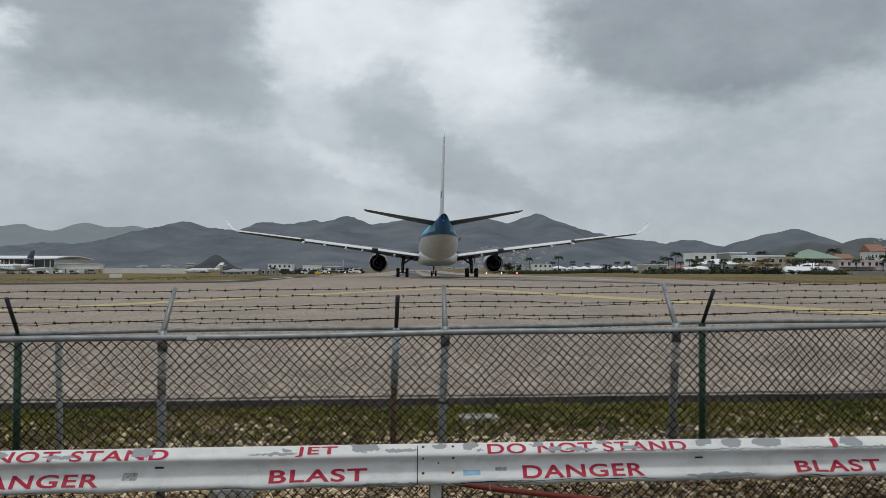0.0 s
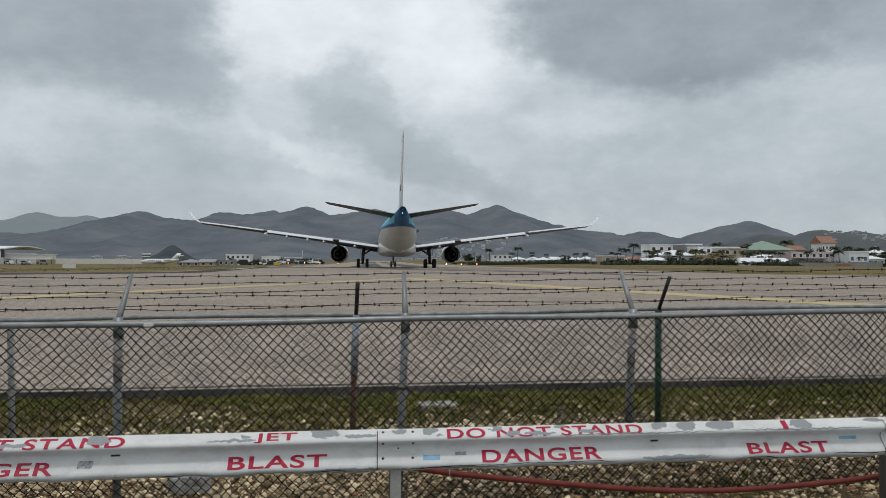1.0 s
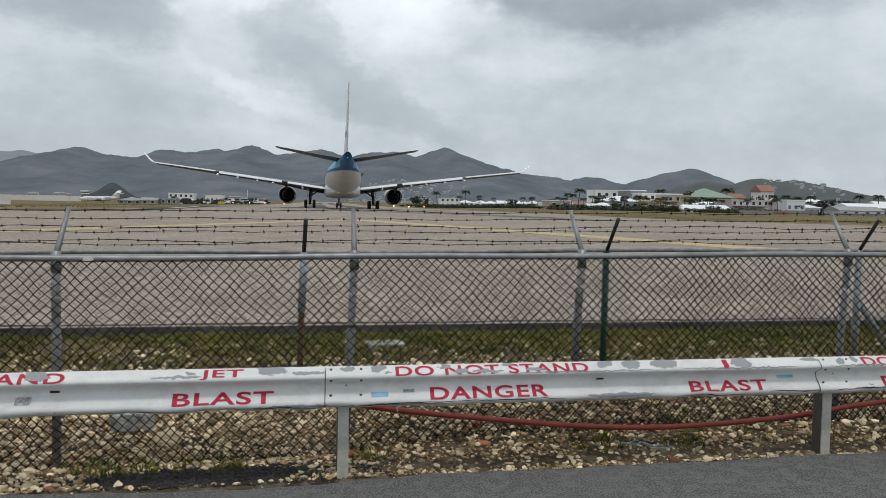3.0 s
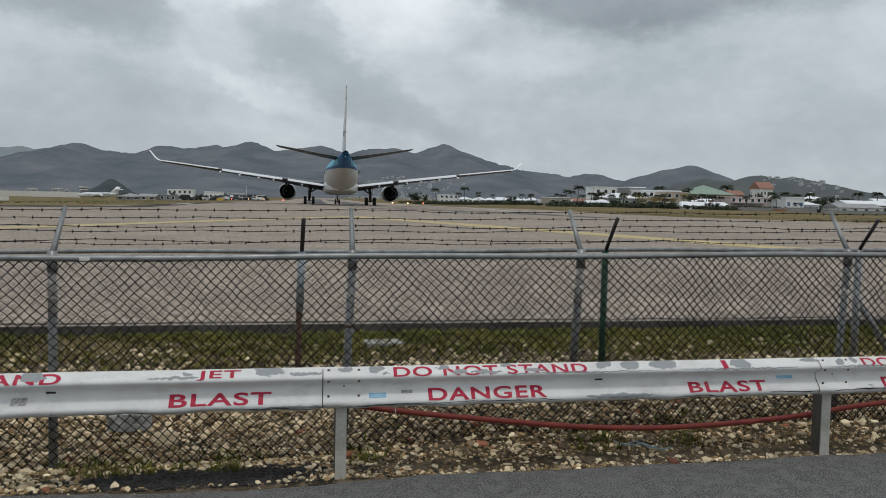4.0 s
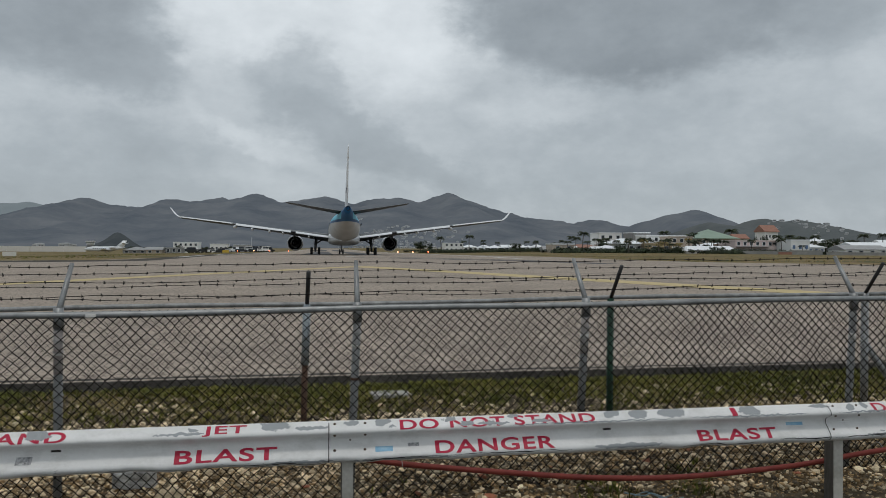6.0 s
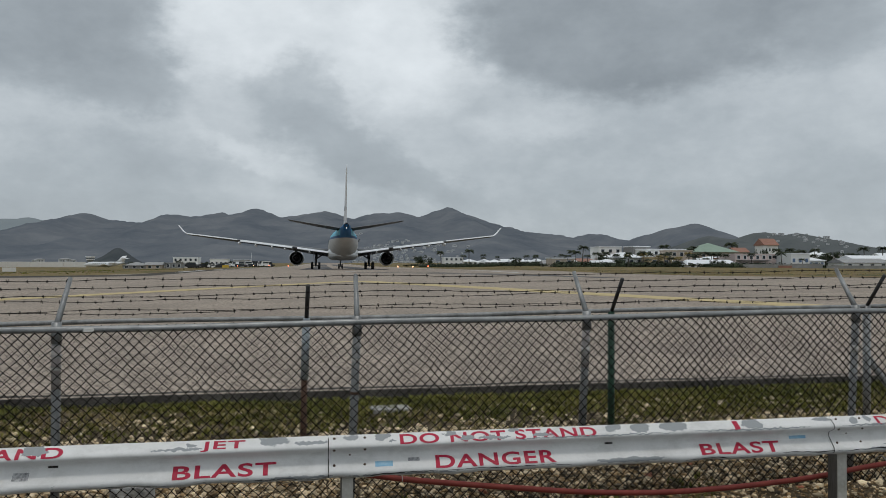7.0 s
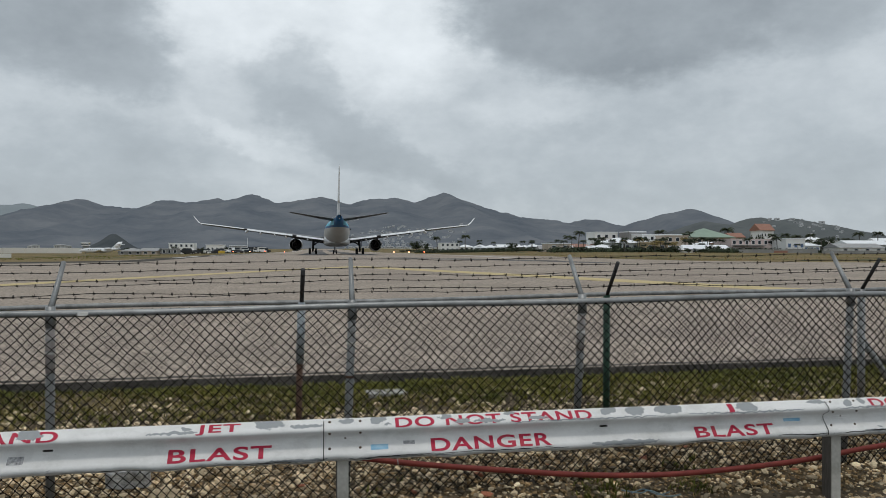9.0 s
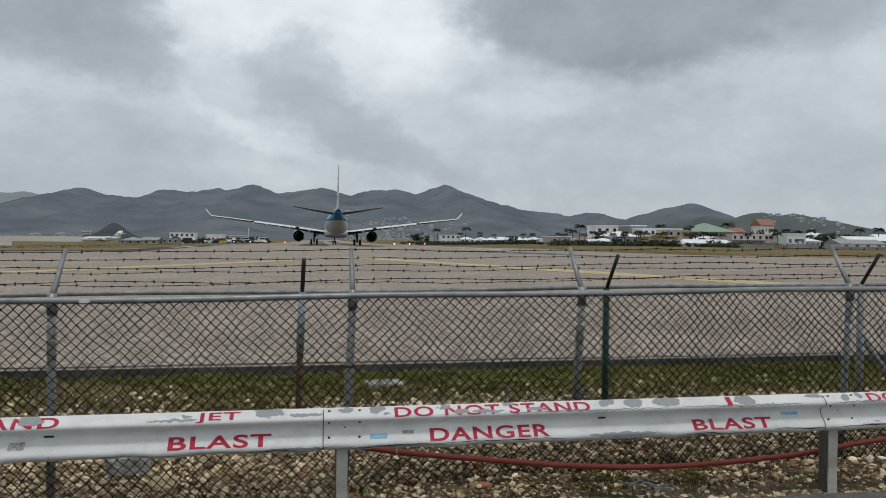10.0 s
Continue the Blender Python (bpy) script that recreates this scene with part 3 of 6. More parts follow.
def beam(x0, x1, lift):
    th = 0.004
    n = int((x1 - x0) / 0.06)
    V, Fc = [], []
    for i in range(n + 1):
        x = x0 + (x1 - x0) * i / n
        front, back = [], []
        for h, o in SECTION:
            d, dz = dents(x, h)
            front.append(along(x, RAIL_Q - o - lift + d, RAIL_Z + h + dz))
            back.append(along(x, RAIL_Q - o - lift + d + th, RAIL_Z + h + dz))
        V += front + back[::-1]
    m = 2 * len(SECTION)
    for i in range(n):
        for k in range(m):
            a, b = i * m + k, i * m + (k + 1) % m
            Fc.append((a, b, b + m, a + m))
    Fc += [tuple(range(m)), tuple(reversed(range(n * m, n * m + m)))]
    return V, Fc


def lettering(parent, text, x0, x1, h0, h1, lift=0.0, name="lettering"):
    """Words in the built-in font, wrapped onto the beam's section between two heights."""
    cu = bpy.data.curves.new("words", "FONT")
    cu.body, cu.size, cu.offset, cu.space_character = text, 1.0, 0.022, 1.10
    tmp = new("words", cu)
    me = bpy.data.meshes.new_from_object(tmp.evaluated_get(bpy.context.evaluated_depsgraph_get()))
    bpy.data.objects.remove(tmp)
    bm = bmesh.new()
    bm.from_mesh(me)
    bpy.data.meshes.remove(me)
    xs, ys = [v.co.x for v in bm.verts], [v.co.y for v in bm.verts]
    a, b, lo, hi = min(xs), max(xs), min(ys), max(ys)
    for v in bm.verts:
        v.co = Vector((x0 + (v.co.x - a) / (b - a) * (x1 - x0), 0, h0 + (v.co.y - lo) / (hi - lo) * (h1 - h0)))
    cuts = [h for h in BREAKS if h0 < h < h1] + [h0 + (h1 - h0) * k / 6 for k in range(1, 6)]
    for h in cuts:
        bmesh.ops.bisect_plane(bm, geom=bm.verts[:] + bm.edges[:] + bm.faces[:], plane_co=(0, 0, h), plane_no=(0, 0, 1))
    x = x0 + 0.05
    while x < x1:
        bmesh.ops.bisect_plane(bm, geom=bm.verts[:] + bm.edges[:] + bm.faces[:], plane_co=(x, 0, 0), plane_no=(1, 0, 0))
        x += 0.06
    bmesh.ops.triangulate(bm, faces=bm.faces[:])
    for v in bm.verts:
        h = v.co.z
        d, dz = dents(v.co.x, h)
        v.co = Vector(along(v.co.x, RAIL_Q - out_at(h) - 0.003 - lift + d, RAIL_Z + h + dz))
    # one part for each letter
    todo = set(bm.verts)
    while todo:
        seed = todo.pop()
        isle, edge = {seed}, [seed]
        while edge:
            for e in edge.pop().link_edges:
                for v in e.verts:
                    if v in todo:
                        todo.discard(v)
                        isle.add(v)
                        edge.append(v)
        order = {v: i for i, v in enumerate(isle)}
        faces = {f for v in isle for f in v.link_faces}
        raw("letter", [tuple(v.co) for v in order], [tuple(order[v] for v in f.verts) for f in faces], RAIL_RED, parent, "faded red painted capital of " + text)
    bm.free()


JOINTS = [-7.58, -3.77, 0.04, 3.83, 7.64, 11.4]
rails = []
for i in range(len(JOINTS) - 1):
    g = thing("guard_rail", "white W-beam guard rail, chipped, with red warning words", "guard rail", "guard rail sections")
    V, Fc = beam(JOINTS[i], JOINTS[i + 1] + 0.10, 0.004 * i)
    raw("beam", V, Fc, RAIL_WHITE, g, smooth=True).data.set_sharp_from_angle(angle=radians(65))
    rails.append(g)
# words: sections 1, 2 and 3 carry them in turn
for g, words in ((rails[1], [("DO NOT STAND", -3.09, -1.615, 0.228, 0.282), ("DANGER", -2.92, -2.057, 0.058, 0.130), ("JET", -0.785, -0.505, 0.232, 0.283), ("BLAST", -0.958, -0.305, 0.060, 0.132)]),
                 (rails[2], [("DO NOT STAND", 0.517, 1.93, 0.230, 0.283), ("DANGER", 0.765, 1.630, 0.058, 0.132), ("J", 2.965, 3.05, 0.230, 0.284), ("BLAST", 2.740, 3.388, 0.058, 0.128)]),
                 (rails[3], [("DO NOT STAND", 4.205, 5.58, 0.230, 0.283), ("DANGER", 4.40, 5.25, 0.055, 0.130)])):
    for w in words:
        lettering(g, *w, 0.004 * rails.index(g))


def on_rail(x, h, off=0.009):
    d, dz = dents(x, h)
    return Vector(along(x, RAIL_Q - out_at(h) - off + d, RAIL_Z + h + dz))


def patch(parent, name, x0, x1, h0, h1, material, label, off=0.003):
    V, Fc = [], []
    n = 5
    for i in range(n + 1):
        for k in range(n + 1):
            V.append(tuple(on_rail(x0 + (x1 - x0) * i / n, h0 + (h1 - h0) * k / n, off + 0.004 * rails.index(parent))))
    for i in range(n):
        for k in range(n):
            a = i * (n + 1) + k
            Fc.append((a, a + n + 1, a + n + 2, a + 1))
    return raw(name, V, Fc, material, parent, label)


STICK_BLUE = mat("pale_blue_sticker", (0.10, 0.34, 0.55), (0.40, 0.58, 0.68), 25, 0.5)
STICK_GREY = mat("scribbled_sticker", (0.08, 0.08, 0.085), (0.62, 0.62, 0.62), 60, 0.5)
BOLT = mat("rusty_bolt", (0.06, 0.04, 0.03), (0.16, 0.11, 0.08), 20, 0.7, 0, 0.4)
HOLE = mat("dark_slot", (0.012, 0.011, 0.01), (0.03, 0.025, 0.02), 20, 0.9)
patch(rails[2], "sticker", 0.35, 0.47, 0.082, 0.112, STICK_BLUE, "small pale blue sticker")
patch(rails[2], "graffiti_mark", 0.575, 0.655, 0.105, 0.125, STICK_GREY, "small dark scribble")
patch(rails[2], "graffiti_mark", 3.49, 3.63, 0.134, 0.156, STICK_BLUE, "small blue scribble")
patch(rails[1], "sticker", -1.915, -1.82, 0.090, 0.132, STICK_GREY, "small round black and white sticker")
for g, xj in ((rails[1], -3.63), (rails[2], 0.18), (rails[3], 3.975)):
    patch(g, "bolt_plate", xj - 0.055, xj + 0.055, 0.140, 0.178, RAIL_WHITE, "small painted bolt plate", 0.007)
    for dx, h in ((-0.105, 0.272), (0.10, 0.272), (-0.105, 0.205), (0.10, 0.205), (-0.105, 0.098), (0.10, 0.098), (0.0, 0.158)):
        p = on_rail(xj + dx, h, 0.003 + 0.004 * rails.index(g))
        bm = bmesh.new()
        bmesh.ops.create_uvsphere(bm, u_segments=8, v_segments=5, radius=0.010, matrix=Matrix.Translation(p) @ Matrix.Diagonal((1, 0.6, 1, 1)))
        part("bolt", bm, BOLT, g)
for g, xj in ((rails[1], -3.775), (rails[2], 0.036), (rails[3], 3.826)):
    for k in range(6):
        patch(g, "seam", xj - 0.003, xj + 0.003, 0.01 + 0.045 * k, 0.0535 + 0.045 * k, HOLE, "dark joint between two beams", 0.003)


def crease(g, x0, x1, h0, h1, seed):
    """A dark torn edge of paint and rust running along the lower lip."""
    V, Fc = [], []
    n = int((x1 - x0) / 0.02)
    for i in range(n + 1):
        u = i / n
        x = x0 + (x1 - x0) * u
        h = h0 + (h1 - h0) * u + 0.010 * noise.noise((x * 7, seed, 0)) + 0.004 * noise.noise((x * 31, seed, 0))
        w = 0.0045 * math.sin(math.pi * u) ** 0.5 * (0.6 + 0.8 * noise.noise((x * 13, seed, 5)))
        for q in (-1, 1):
            V.append(tuple(on_rail(x, max(0.002, h + q * max(0.0008, w)), 0.003 + 0.004 * rails.index(g))))
    Fc = [(2 * i, 2 * i + 2, 2 * i + 3, 2 * i + 1) for i in range(n)]
    raw("crease", V, Fc, HOLE, g, "dark torn crease along the lower lip")


for k, (g, x0, x1, h0, h1) in enumerate(((rails[1], -0.62, 0.10, 0.034, 0.018), (rails[2], 0.10, 0.80, 0.020, 0.048), (rails[2], 0.80, 1.75, 0.048, 0.040), (rails[2], 2.6, 3.2, 0.026, 0.034), (rails[2], 3.4, 3.85, 0.052, 0.05), (rails[1], -1.6, -0.9, 0.018, 0.02), (rails[3], 3.86, 4.6, 0.046, 0.058), (rails[1], -3.2, -2.4, 0.03, 0.02))):
    crease(g, x0, x1, h0, h1, k + 0.5)
for g, xs in ((rails[1], (-1.687,)), (rails[2], (2.04,)), (rails[3], (5.85,))):
    for x in xs:
        patch(g, "slot", x - 0.03, x + 0.03, 0.153, 0.166, HOLE, "dark oblong bolt slot", 0.004)

# posts of the guard rail: steel channels, white paint gone grey
POST_PAINT = mat("greyed_white_post_paint", (0.27, 0.25, 0.205), (0.66, 0.635, 0.575), 5, 0.8, 0.2, fine=35)
# flange colour: rust streaks, with the channel side's shade painted in
FLANGE = mat("shaded_rust_streaked_steel", (0.035, 0.028, 0.022), (0.17, 0.155, 0.135), 6, 0.8, 0.2, stretch=(1, 1, 0.25))
for x in (-3.64, 0.165, 3.965, 7.77):
    p = thing("guard_rail_post", "greyish white steel channel post of the guard rail", "post", "guard rail posts", at=along(x, 5.80, -0.05), turn=3.8)
    bm = bmesh.new()
    box(bm, -0.038, 0.038, -0.022, -0.010, 0, 0.80)
    part("web", bm, POST_PAINT, p)
    for a, b in ((-0.038, -0.030), (0.030, 0.038)):
        part("flange", boxed(a, b, -0.010, 0.10, 0, 0.80), FLANGE, p, "dark flange, rust and the side's shade in its colour")
    bm = bmesh.new()
    box(bm, -0.035, 0.035, -0.030, -0.022, 0.60, 0.80)
    part("spacer", bm, GALV_DARK, p)


# ---------------------------------------------------------------- fences
def chain_link(parent, x0, x1, q, z0, z1, seed, pitch, gauge):
    """Woven wire: zigzag strands that hook into each other, bulged and bent a little."""
    V, Fc = [], []
    nx, nz = int((x1 - x0) / pitch), int((z1 - z0) / pitch)
    for i in range(nx):
        pts = []
        for j in range(nz + 1):
            x = x0 + i * pitch + (pitch * 1.04 if (i + j) % 2 else -0.04 * pitch)
            z = z0 + (z1 - z0) * j / nz
            f = sstep(z, z1, z1 - 0.35)
            wx = 0.030 * noise.noise((x * 1.3, z * 1.6, seed)) + 0.020 * noise.noise((x * 6, z * 6, seed + 3))
            wz = 0.020 * noise.noise((x * 1.1 + 9, z * 1.9, seed)) * f
            wy = 0.035 * noise.noise((x * 0.8, z * 1.3, seed + 7)) * f + (0.003 if (i + j) % 2 else -0.003)
            pts.append(along(x + wx, q + wy, z + wz))
        tube(V, Fc, pts, gauge, 3, False)
    ob = raw("wire_mesh", V, Fc, WIRE, parent, "rust-dark diamond chain-link mesh")
    return ob


def barbed(parent, x0, x1, q, z, seed, sag):
    V, Fc = [], []
    n = int((x1 - x0) / 0.13)
    rnd = random.Random(seed)
    pts = []
    for i in range(n * 2 + 1):
        x = x0 + (x1 - x0) * i / (2 * n)
        pts.append(along(x, q + 0.012 * noise.noise((x * 0.7, seed, 1)), z - sag * (0.5 + 0.5 * math.sin(x * 2.3 + seed)) + 0.018 * noise.noise((x * 1.1, seed, 0)) + 0.006 * noise.noise((x * 6, seed, 0))))
    tube(V, Fc, pts, 0.0034, 4, False)
    for i in range(1, len(pts), 2):
        c = Vector(pts[i])
        for k in range(2):
            a = rnd.uniform(0, 3.14)
            d = Vector((rnd.uniform(-0.5, 0.5), math.cos(a), math.sin(a) + 0.4)).normalized() * 0.0145
            off = Vector((0.006 * (k - 0.5), 0, 0))
            tube(V, Fc, [c + off - d, c + off + d], 0.0022, 3, False)
        tube(V, Fc, [c - Vector((0.008, 0, 0)), c + Vector((0.008, 0, 0))], 0.0045, 5, True)
    return raw("barbed_wire", V, Fc, BARB, parent, "thin rusty barbed wire strand")


FQ, FZ = 6.228, 1.512
front = thing("chain_link_fence", "galvanised chain-link fence with barbed wire behind the guard rail", "fence")
chain_link(front, -6.6, 8.2, FQ - 0.035, 0.03, FZ - 0.02, 1.0, 0.0372, 0.0053)
rod("top_rail", [along(-6.6 + 0.5 * i, FQ, FZ - 0.004 + 0.006 * math.sin(i)) for i in range(31)], 0.024, GALV, front, "galvanised top rail tube")
BAND = mat("rust_stained_zinc", (0.28, 0.225, 0.20), (0.56, 0.54, 0.52), 16, 0.75, 0.1)
LEANS = {-4.1: 0.0, -1.82: -0.012, 0.244: -0.045, 2.036: -0.058, 4.422: -0.064, 6.6: 0.0}
ARMS = {-1.82: 0.02, 2.036: -0.025, 4.422: -0.012}
for x, ln in LEANS.items():
    foot = 0.50 if x == 2.036 else -0.05
    post = rod("post", [along(x + ln * (1.5 - foot), FQ + 0.02, foot), along(x, FQ + 0.02, FZ - 0.03)], 0.030, GALV_DARK, front, "dull galvanised fence post")
    rod("post_cap", [along(x, FQ + 0.02, FZ - 0.10), along(x, FQ + 0.02, FZ + 0.045)], [0.037, 0.033], GALV, post)
    rod("barb_arm", [along(x, FQ + 0.02, FZ + 0.02), along(x + ARMS.get(x, 0.0), FQ + 0.27, FZ + 0.345)], [0.022, 0.016], GALV, post, "slanted galvanised barb arm")
    bands = {-1.82: ((1.10, 1.40, BAND, "rust-stained stretch of the post"), (1.23, 1.245, SIGN_WHITE, "strip of pale tape")), 0.244: ((1.22, 1.245, SIGN_WHITE, "strip of pale tape"), (0.98, 1.0, RUST, "rust ring")),
             2.036: ((1.12, 1.40, BAND, "faded reddish stretch of the post"), (1.24, 1.275, SIGN_WHITE, "strip of pale tape")), 4.422: ((1.16, 1.22, SIGN_WHITE, "strip of pale tape"),)}.get(x, ())
    for k, (za, zb, mt, label) in enumerate(bands):
        rod("post_band", [along(x + ln * (1.5 - z), FQ + 0.02, z) for z in (za, zb)], 0.0312 + 0.0006 * k, mt, post, label)
    for z, r in ((0.62, 0.034), (0.95, 0.034), (1.25, 0.034), (1.33, 0.036)):
        V, Fc = [], []
        xx = x + ln * (1.5 - z)
        tube(V, Fc, [along(xx + 0.036 * math.cos(a), FQ + 0.02 + 0.036 * math.sin(a), z + 0.006 * math.sin(2 * a)) for a in [k * math.pi / 6 for k in range(13)]], 0.003, 4, False)
        raw("tie_wire", V, Fc, GALV, post)
for k, (f, sg) in enumerate(((0.30, 0.014), (0.62, 0.016), (0.97, 0.012))):
    barbed(front, -6.6, 8.2, FQ + 0.02 + 0.25 * f, FZ + 0.02 + 0.325 * f, 3.0 + k, sg)
tagbox = boxed(-0.035, 0.035, -0.03, -0.025, -0.012, 0.012, 0.002)
t_ob = part("tag", tagbox, SIGN_WHITE, front, "small pale tag tied to the top rail")
t_ob.matrix_basis = Matrix.Translation(along(-1.60, FQ, FZ - 0.01))

BQ, BZ = 7.23, 1.495
back = thing("chain_link_fence", "older chain-link fence with mixed green and rusty posts", "fence")
chain_link(back, -7.2, 9.4, BQ - 0.035, 0.06, BZ - 0.02, 5.0, 0.0372, 0.0020)
rod("top_rail", [along(-7.2 + 0.5 * i, BQ, BZ + 0.008 * math.sin(i * 0.7)) for i in range(34)], 0.020, GALV_DARK, back, "dark galvanised top rail tube")
for x, mt, label in ((-3.26, GREEN_PAINT, "dark green painted fence post"), (2.59, GREEN_PAINT, "dark green painted fence post"), (5.235, GALV, "bluish galvanised fence post"), (-5.9, GALV_DARK, "")):
    post = rod("post", [along(x - 0.02, BQ, -0.02), along(x, BQ, BZ)], 0.031 if mt is GREEN_PAINT else 0.036, mt, back, label)
    rod("barb_arm", [along(x, BQ, BZ - 0.01), along(x + (0.02), BQ - 0.25, BZ + 0.30)], 0.017, BLACK_STEEL, post, "black slanted barb arm")
post = rod("post", [along(-0.19, BQ, -0.02), along(-0.165, BQ, 1.03)], 0.027, RUST, back, "rust-brown lower post tube")
rod("sleeve", [along(-0.165, BQ, 0.98), along(-0.145, BQ, BZ)], 0.034, mat("pale_zinc_sleeve", (0.30, 0.34, 0.37), (0.50, 0.54, 0.56), 8, 0.5, 0.05, 0.3), post, "pale galvanised post sleeve")
rod("barb_arm", [along(-0.145, BQ, BZ - 0.01), along(-0.125, BQ - 0.25, BZ + 0.28)], 0.018, BLACK_STEEL, post, "black slanted barb arm")
rod("post", [along(-2.93, BQ + 0.02, -0.02), along(-2.95, BQ + 0.02, BZ - 0.03)], 0.026, GALV_DARK, back, "thin galvanised fence post")
rod("brace", [along(5.24, BQ + 0.03, 1.03), along(5.95, BQ + 0.03, 0.05)], 0.030, GALV, back, "slanted galvanised brace tube")
for k, (f, sg) in enumerate(((0.28, 0.02), (0.62, 0.015), (0.97, 0.012))):
    barbed(back, -7.2, 9.4, BQ - 0.25 * f, BZ + 0.30 * f, 11.0 + k, sg)


# both fences climb gently along the road
for ob, x in ((front, 0.218), (back, 1.018)):
    ob.matrix_basis = Matrix.Translation((x, 0, 0)) @ Matrix.Rotation(-0.012, 4, "Y") @ Matrix.Translation((0.018 - x, 0, 0))


# ---------------------------------------------------------------- ground clutter
def stones(name, count, region, size, material, seed, label):
    """Loose stones as one heap: rough lumps half sunk in the ground."""
    rnd = random.Random(seed)
    V, Fc = [], []
    ico = [(0, 0, 1)] + [(0.89 * math.cos(a), 0.89 * math.sin(a), 0.45) for a in [k * 1.2566 for k in range(5)]] + [(0.89 * math.cos(a), 0.89 * math.sin(a), -0.45) for a in [0.628 + k * 1.2566 for k in range(5)]] + [(0, 0, -1)]
    tri = [(0, 1 + k, 1 + (k + 1) % 5) for k in range(5)] + [(1 + k, 6 + k, 1 + (k + 1) % 5) for k in range(5)] + [(1 + (k + 1) % 5, 6 + k, 6 + (k + 1) % 5) for k in range(5)] + [(11, 6 + (k + 1) % 5, 6 + k) for k in range(5)]
    for _ in range(count):
        p = region(rnd)
        if p is None:
            continue
        x, q = p
        X, Y, Z = along(x, q)
        s = size[0] * (size[1] / size[0]) ** (rnd.random() ** 2.2)
        e = Matrix.Rotation(rnd.uniform(0, 6.28), 3, "Z") @ Matrix.Rotation(rnd.uniform(-0.6, 0.6), 3, "X")
        sc = Vector((rnd.uniform(0.7, 1.4), rnd.uniform(0.6, 1.1), rnd.uniform(0.4, 0.75))) * s
        base = len(V)
        c = Vector((X, Y, ground_z(X, Y) + sc.z * 0.45))
        for v in ico:
            w = Vector(v) * rnd.uniform(0.62, 1.28)
            V.append(tuple(c + e @ Vector((w.x * sc.x, w.y * sc.y, w.z * sc.z))))
        Fc += [tuple(base + k for k in t) for t in tri]
    return tagged(raw(name, V, Fc, material), label, "gravel", kind="stuff")


def verge(rnd):
    x = rnd.uniform(-4.2, 7.5)
    q = 5.78 + 1.6 * rnd.random() ** 1.1
    u = ((x + 0.78) / 0.85) ** 2 + ((q - 5.93) / 0.17) ** 2
    return (x, q) if u > 0.55 + 0.6 * rnd.random() else None


def upper(rnd):
    x = rnd.uniform(-5.5, 9.0)
    q = 7.0 + 2.6 * rnd.random()
    if q > 8.7 and rnd.random() < 0.6:
        return None
    if noise.noise((x * 0.7, q * 0.9, 2)) < -0.15 - 0.25 * (9.4 - q) / 2.6 and rnd.random() < 0.8:
        return None
    return (x, q)


def dark_spot(rnd):
    x, q = rnd.gauss(-0.72, 0.50), rnd.gauss(5.93, 0.085)
    return (x, q) if q > 5.74 else None


def pale_verge(r):
    p = verge(r)
    return None if p and p[0] > 0.4 and r.random() < 0.38 else p


stones("gravel", 26000, pale_verge, (0.007, 0.036), STONE, 1, "pale loose limestone gravel on the verge")
stones("gravel", 12500, upper, (0.010, 0.045), STONE, 2, "pale stones between grass tufts")
def right_verge(r):
    p = verge(r)
    return p if p and (p[0] > 0.4 or r.random() < 0.18) else None


stones("gravel", 31000, verge, (0.007, 0.026), STONE_MID, 6, "small brown gravel between larger stones")
stones("gravel", 10500, right_verge, (0.007, 0.03), STONE_DARK, 3, "dark broken stones among the gravel")
CRUMBS = mat("asphalt_crumbs", (0.012, 0.011, 0.010), (0.055, 0.050, 0.045), 7, 0.95, 0.4, island=0.5, fine=60)
stones("gravel", 7500, dark_spot, (0.007, 0.02), CRUMBS, 4, "dark asphalt crumbs by the road edge")


BRICK_BITS = mat("brick_fragments", (0.20, 0.065, 0.035), (0.36, 0.14, 0.08), 9, 0.95, 0.4, island=0.4)
stones("rubble", 90, verge, (0.016, 0.05), BRICK_BITS, 9, "reddish brick fragments in the gravel")


def crumbs(r):
    return (r.uniform(-4.5, 7.5), 5.74 - 0.30 * abs(r.gauss(0, 0.6)))


stones("gravel", 700, crumbs, (0.004, 0.014), STONE, 10, "small stones strewn onto the road edge")


def grass(name, count, region, height, material, seed, label, blades=7):
    rnd = random.Random(seed)
    V, Fc = [], []
    for _ in range(count):
        p = region(rnd)
        if p is None:
            continue
        X, Y, _z = along(*p)
        Z = ground_z(X, Y) - 0.01
        hh = rnd.uniform(0.5, 1.0) * height
        for b in range(blades):
            a = rnd.uniform(0, 6.28)
            l = hh * rnd.uniform(0.6, 1.2)
            tip = Vector((math.cos(a), math.sin(a), 0)) * l * rnd.uniform(0.4, 1.1) + Vector((0, 0, l * rnd.uniform(0.5, 1)))
            root = Vector((X + rnd.uniform(-0.03, 0.03), Y + rnd.uniform(-0.03, 0.03), Z))
            w = Vector((-math.sin(a), math.cos(a), 0)) * rnd.uniform(0.004, 0.008)
            mid = root + tip * 0.5 + Vector((0, 0, l * 0.18))
            i = len(V)
            V += [tuple(root - w), tuple(root + w), tuple(mid + w * 0.8), tuple(mid - w * 0.8), tuple(root + tip)]
            Fc += [(i, i + 1, i + 2, i + 3), (i + 3, i + 2, i + 4)]
    return tagged(raw(name, V, Fc, material), label, "grass", kind="stuff")


def green_band(rnd):
    x = rnd.uniform(-6, 10)
    q = 8.4 + 1.8 * rnd.random() ** 0.7
    n = noise.noise((x * 0.55, q * 0.8, 6))
    return (x, q) if rnd.random() < 0.25 + 1.3 * sstep(q, 8.4, 9.6) * (0.6 + n) else None


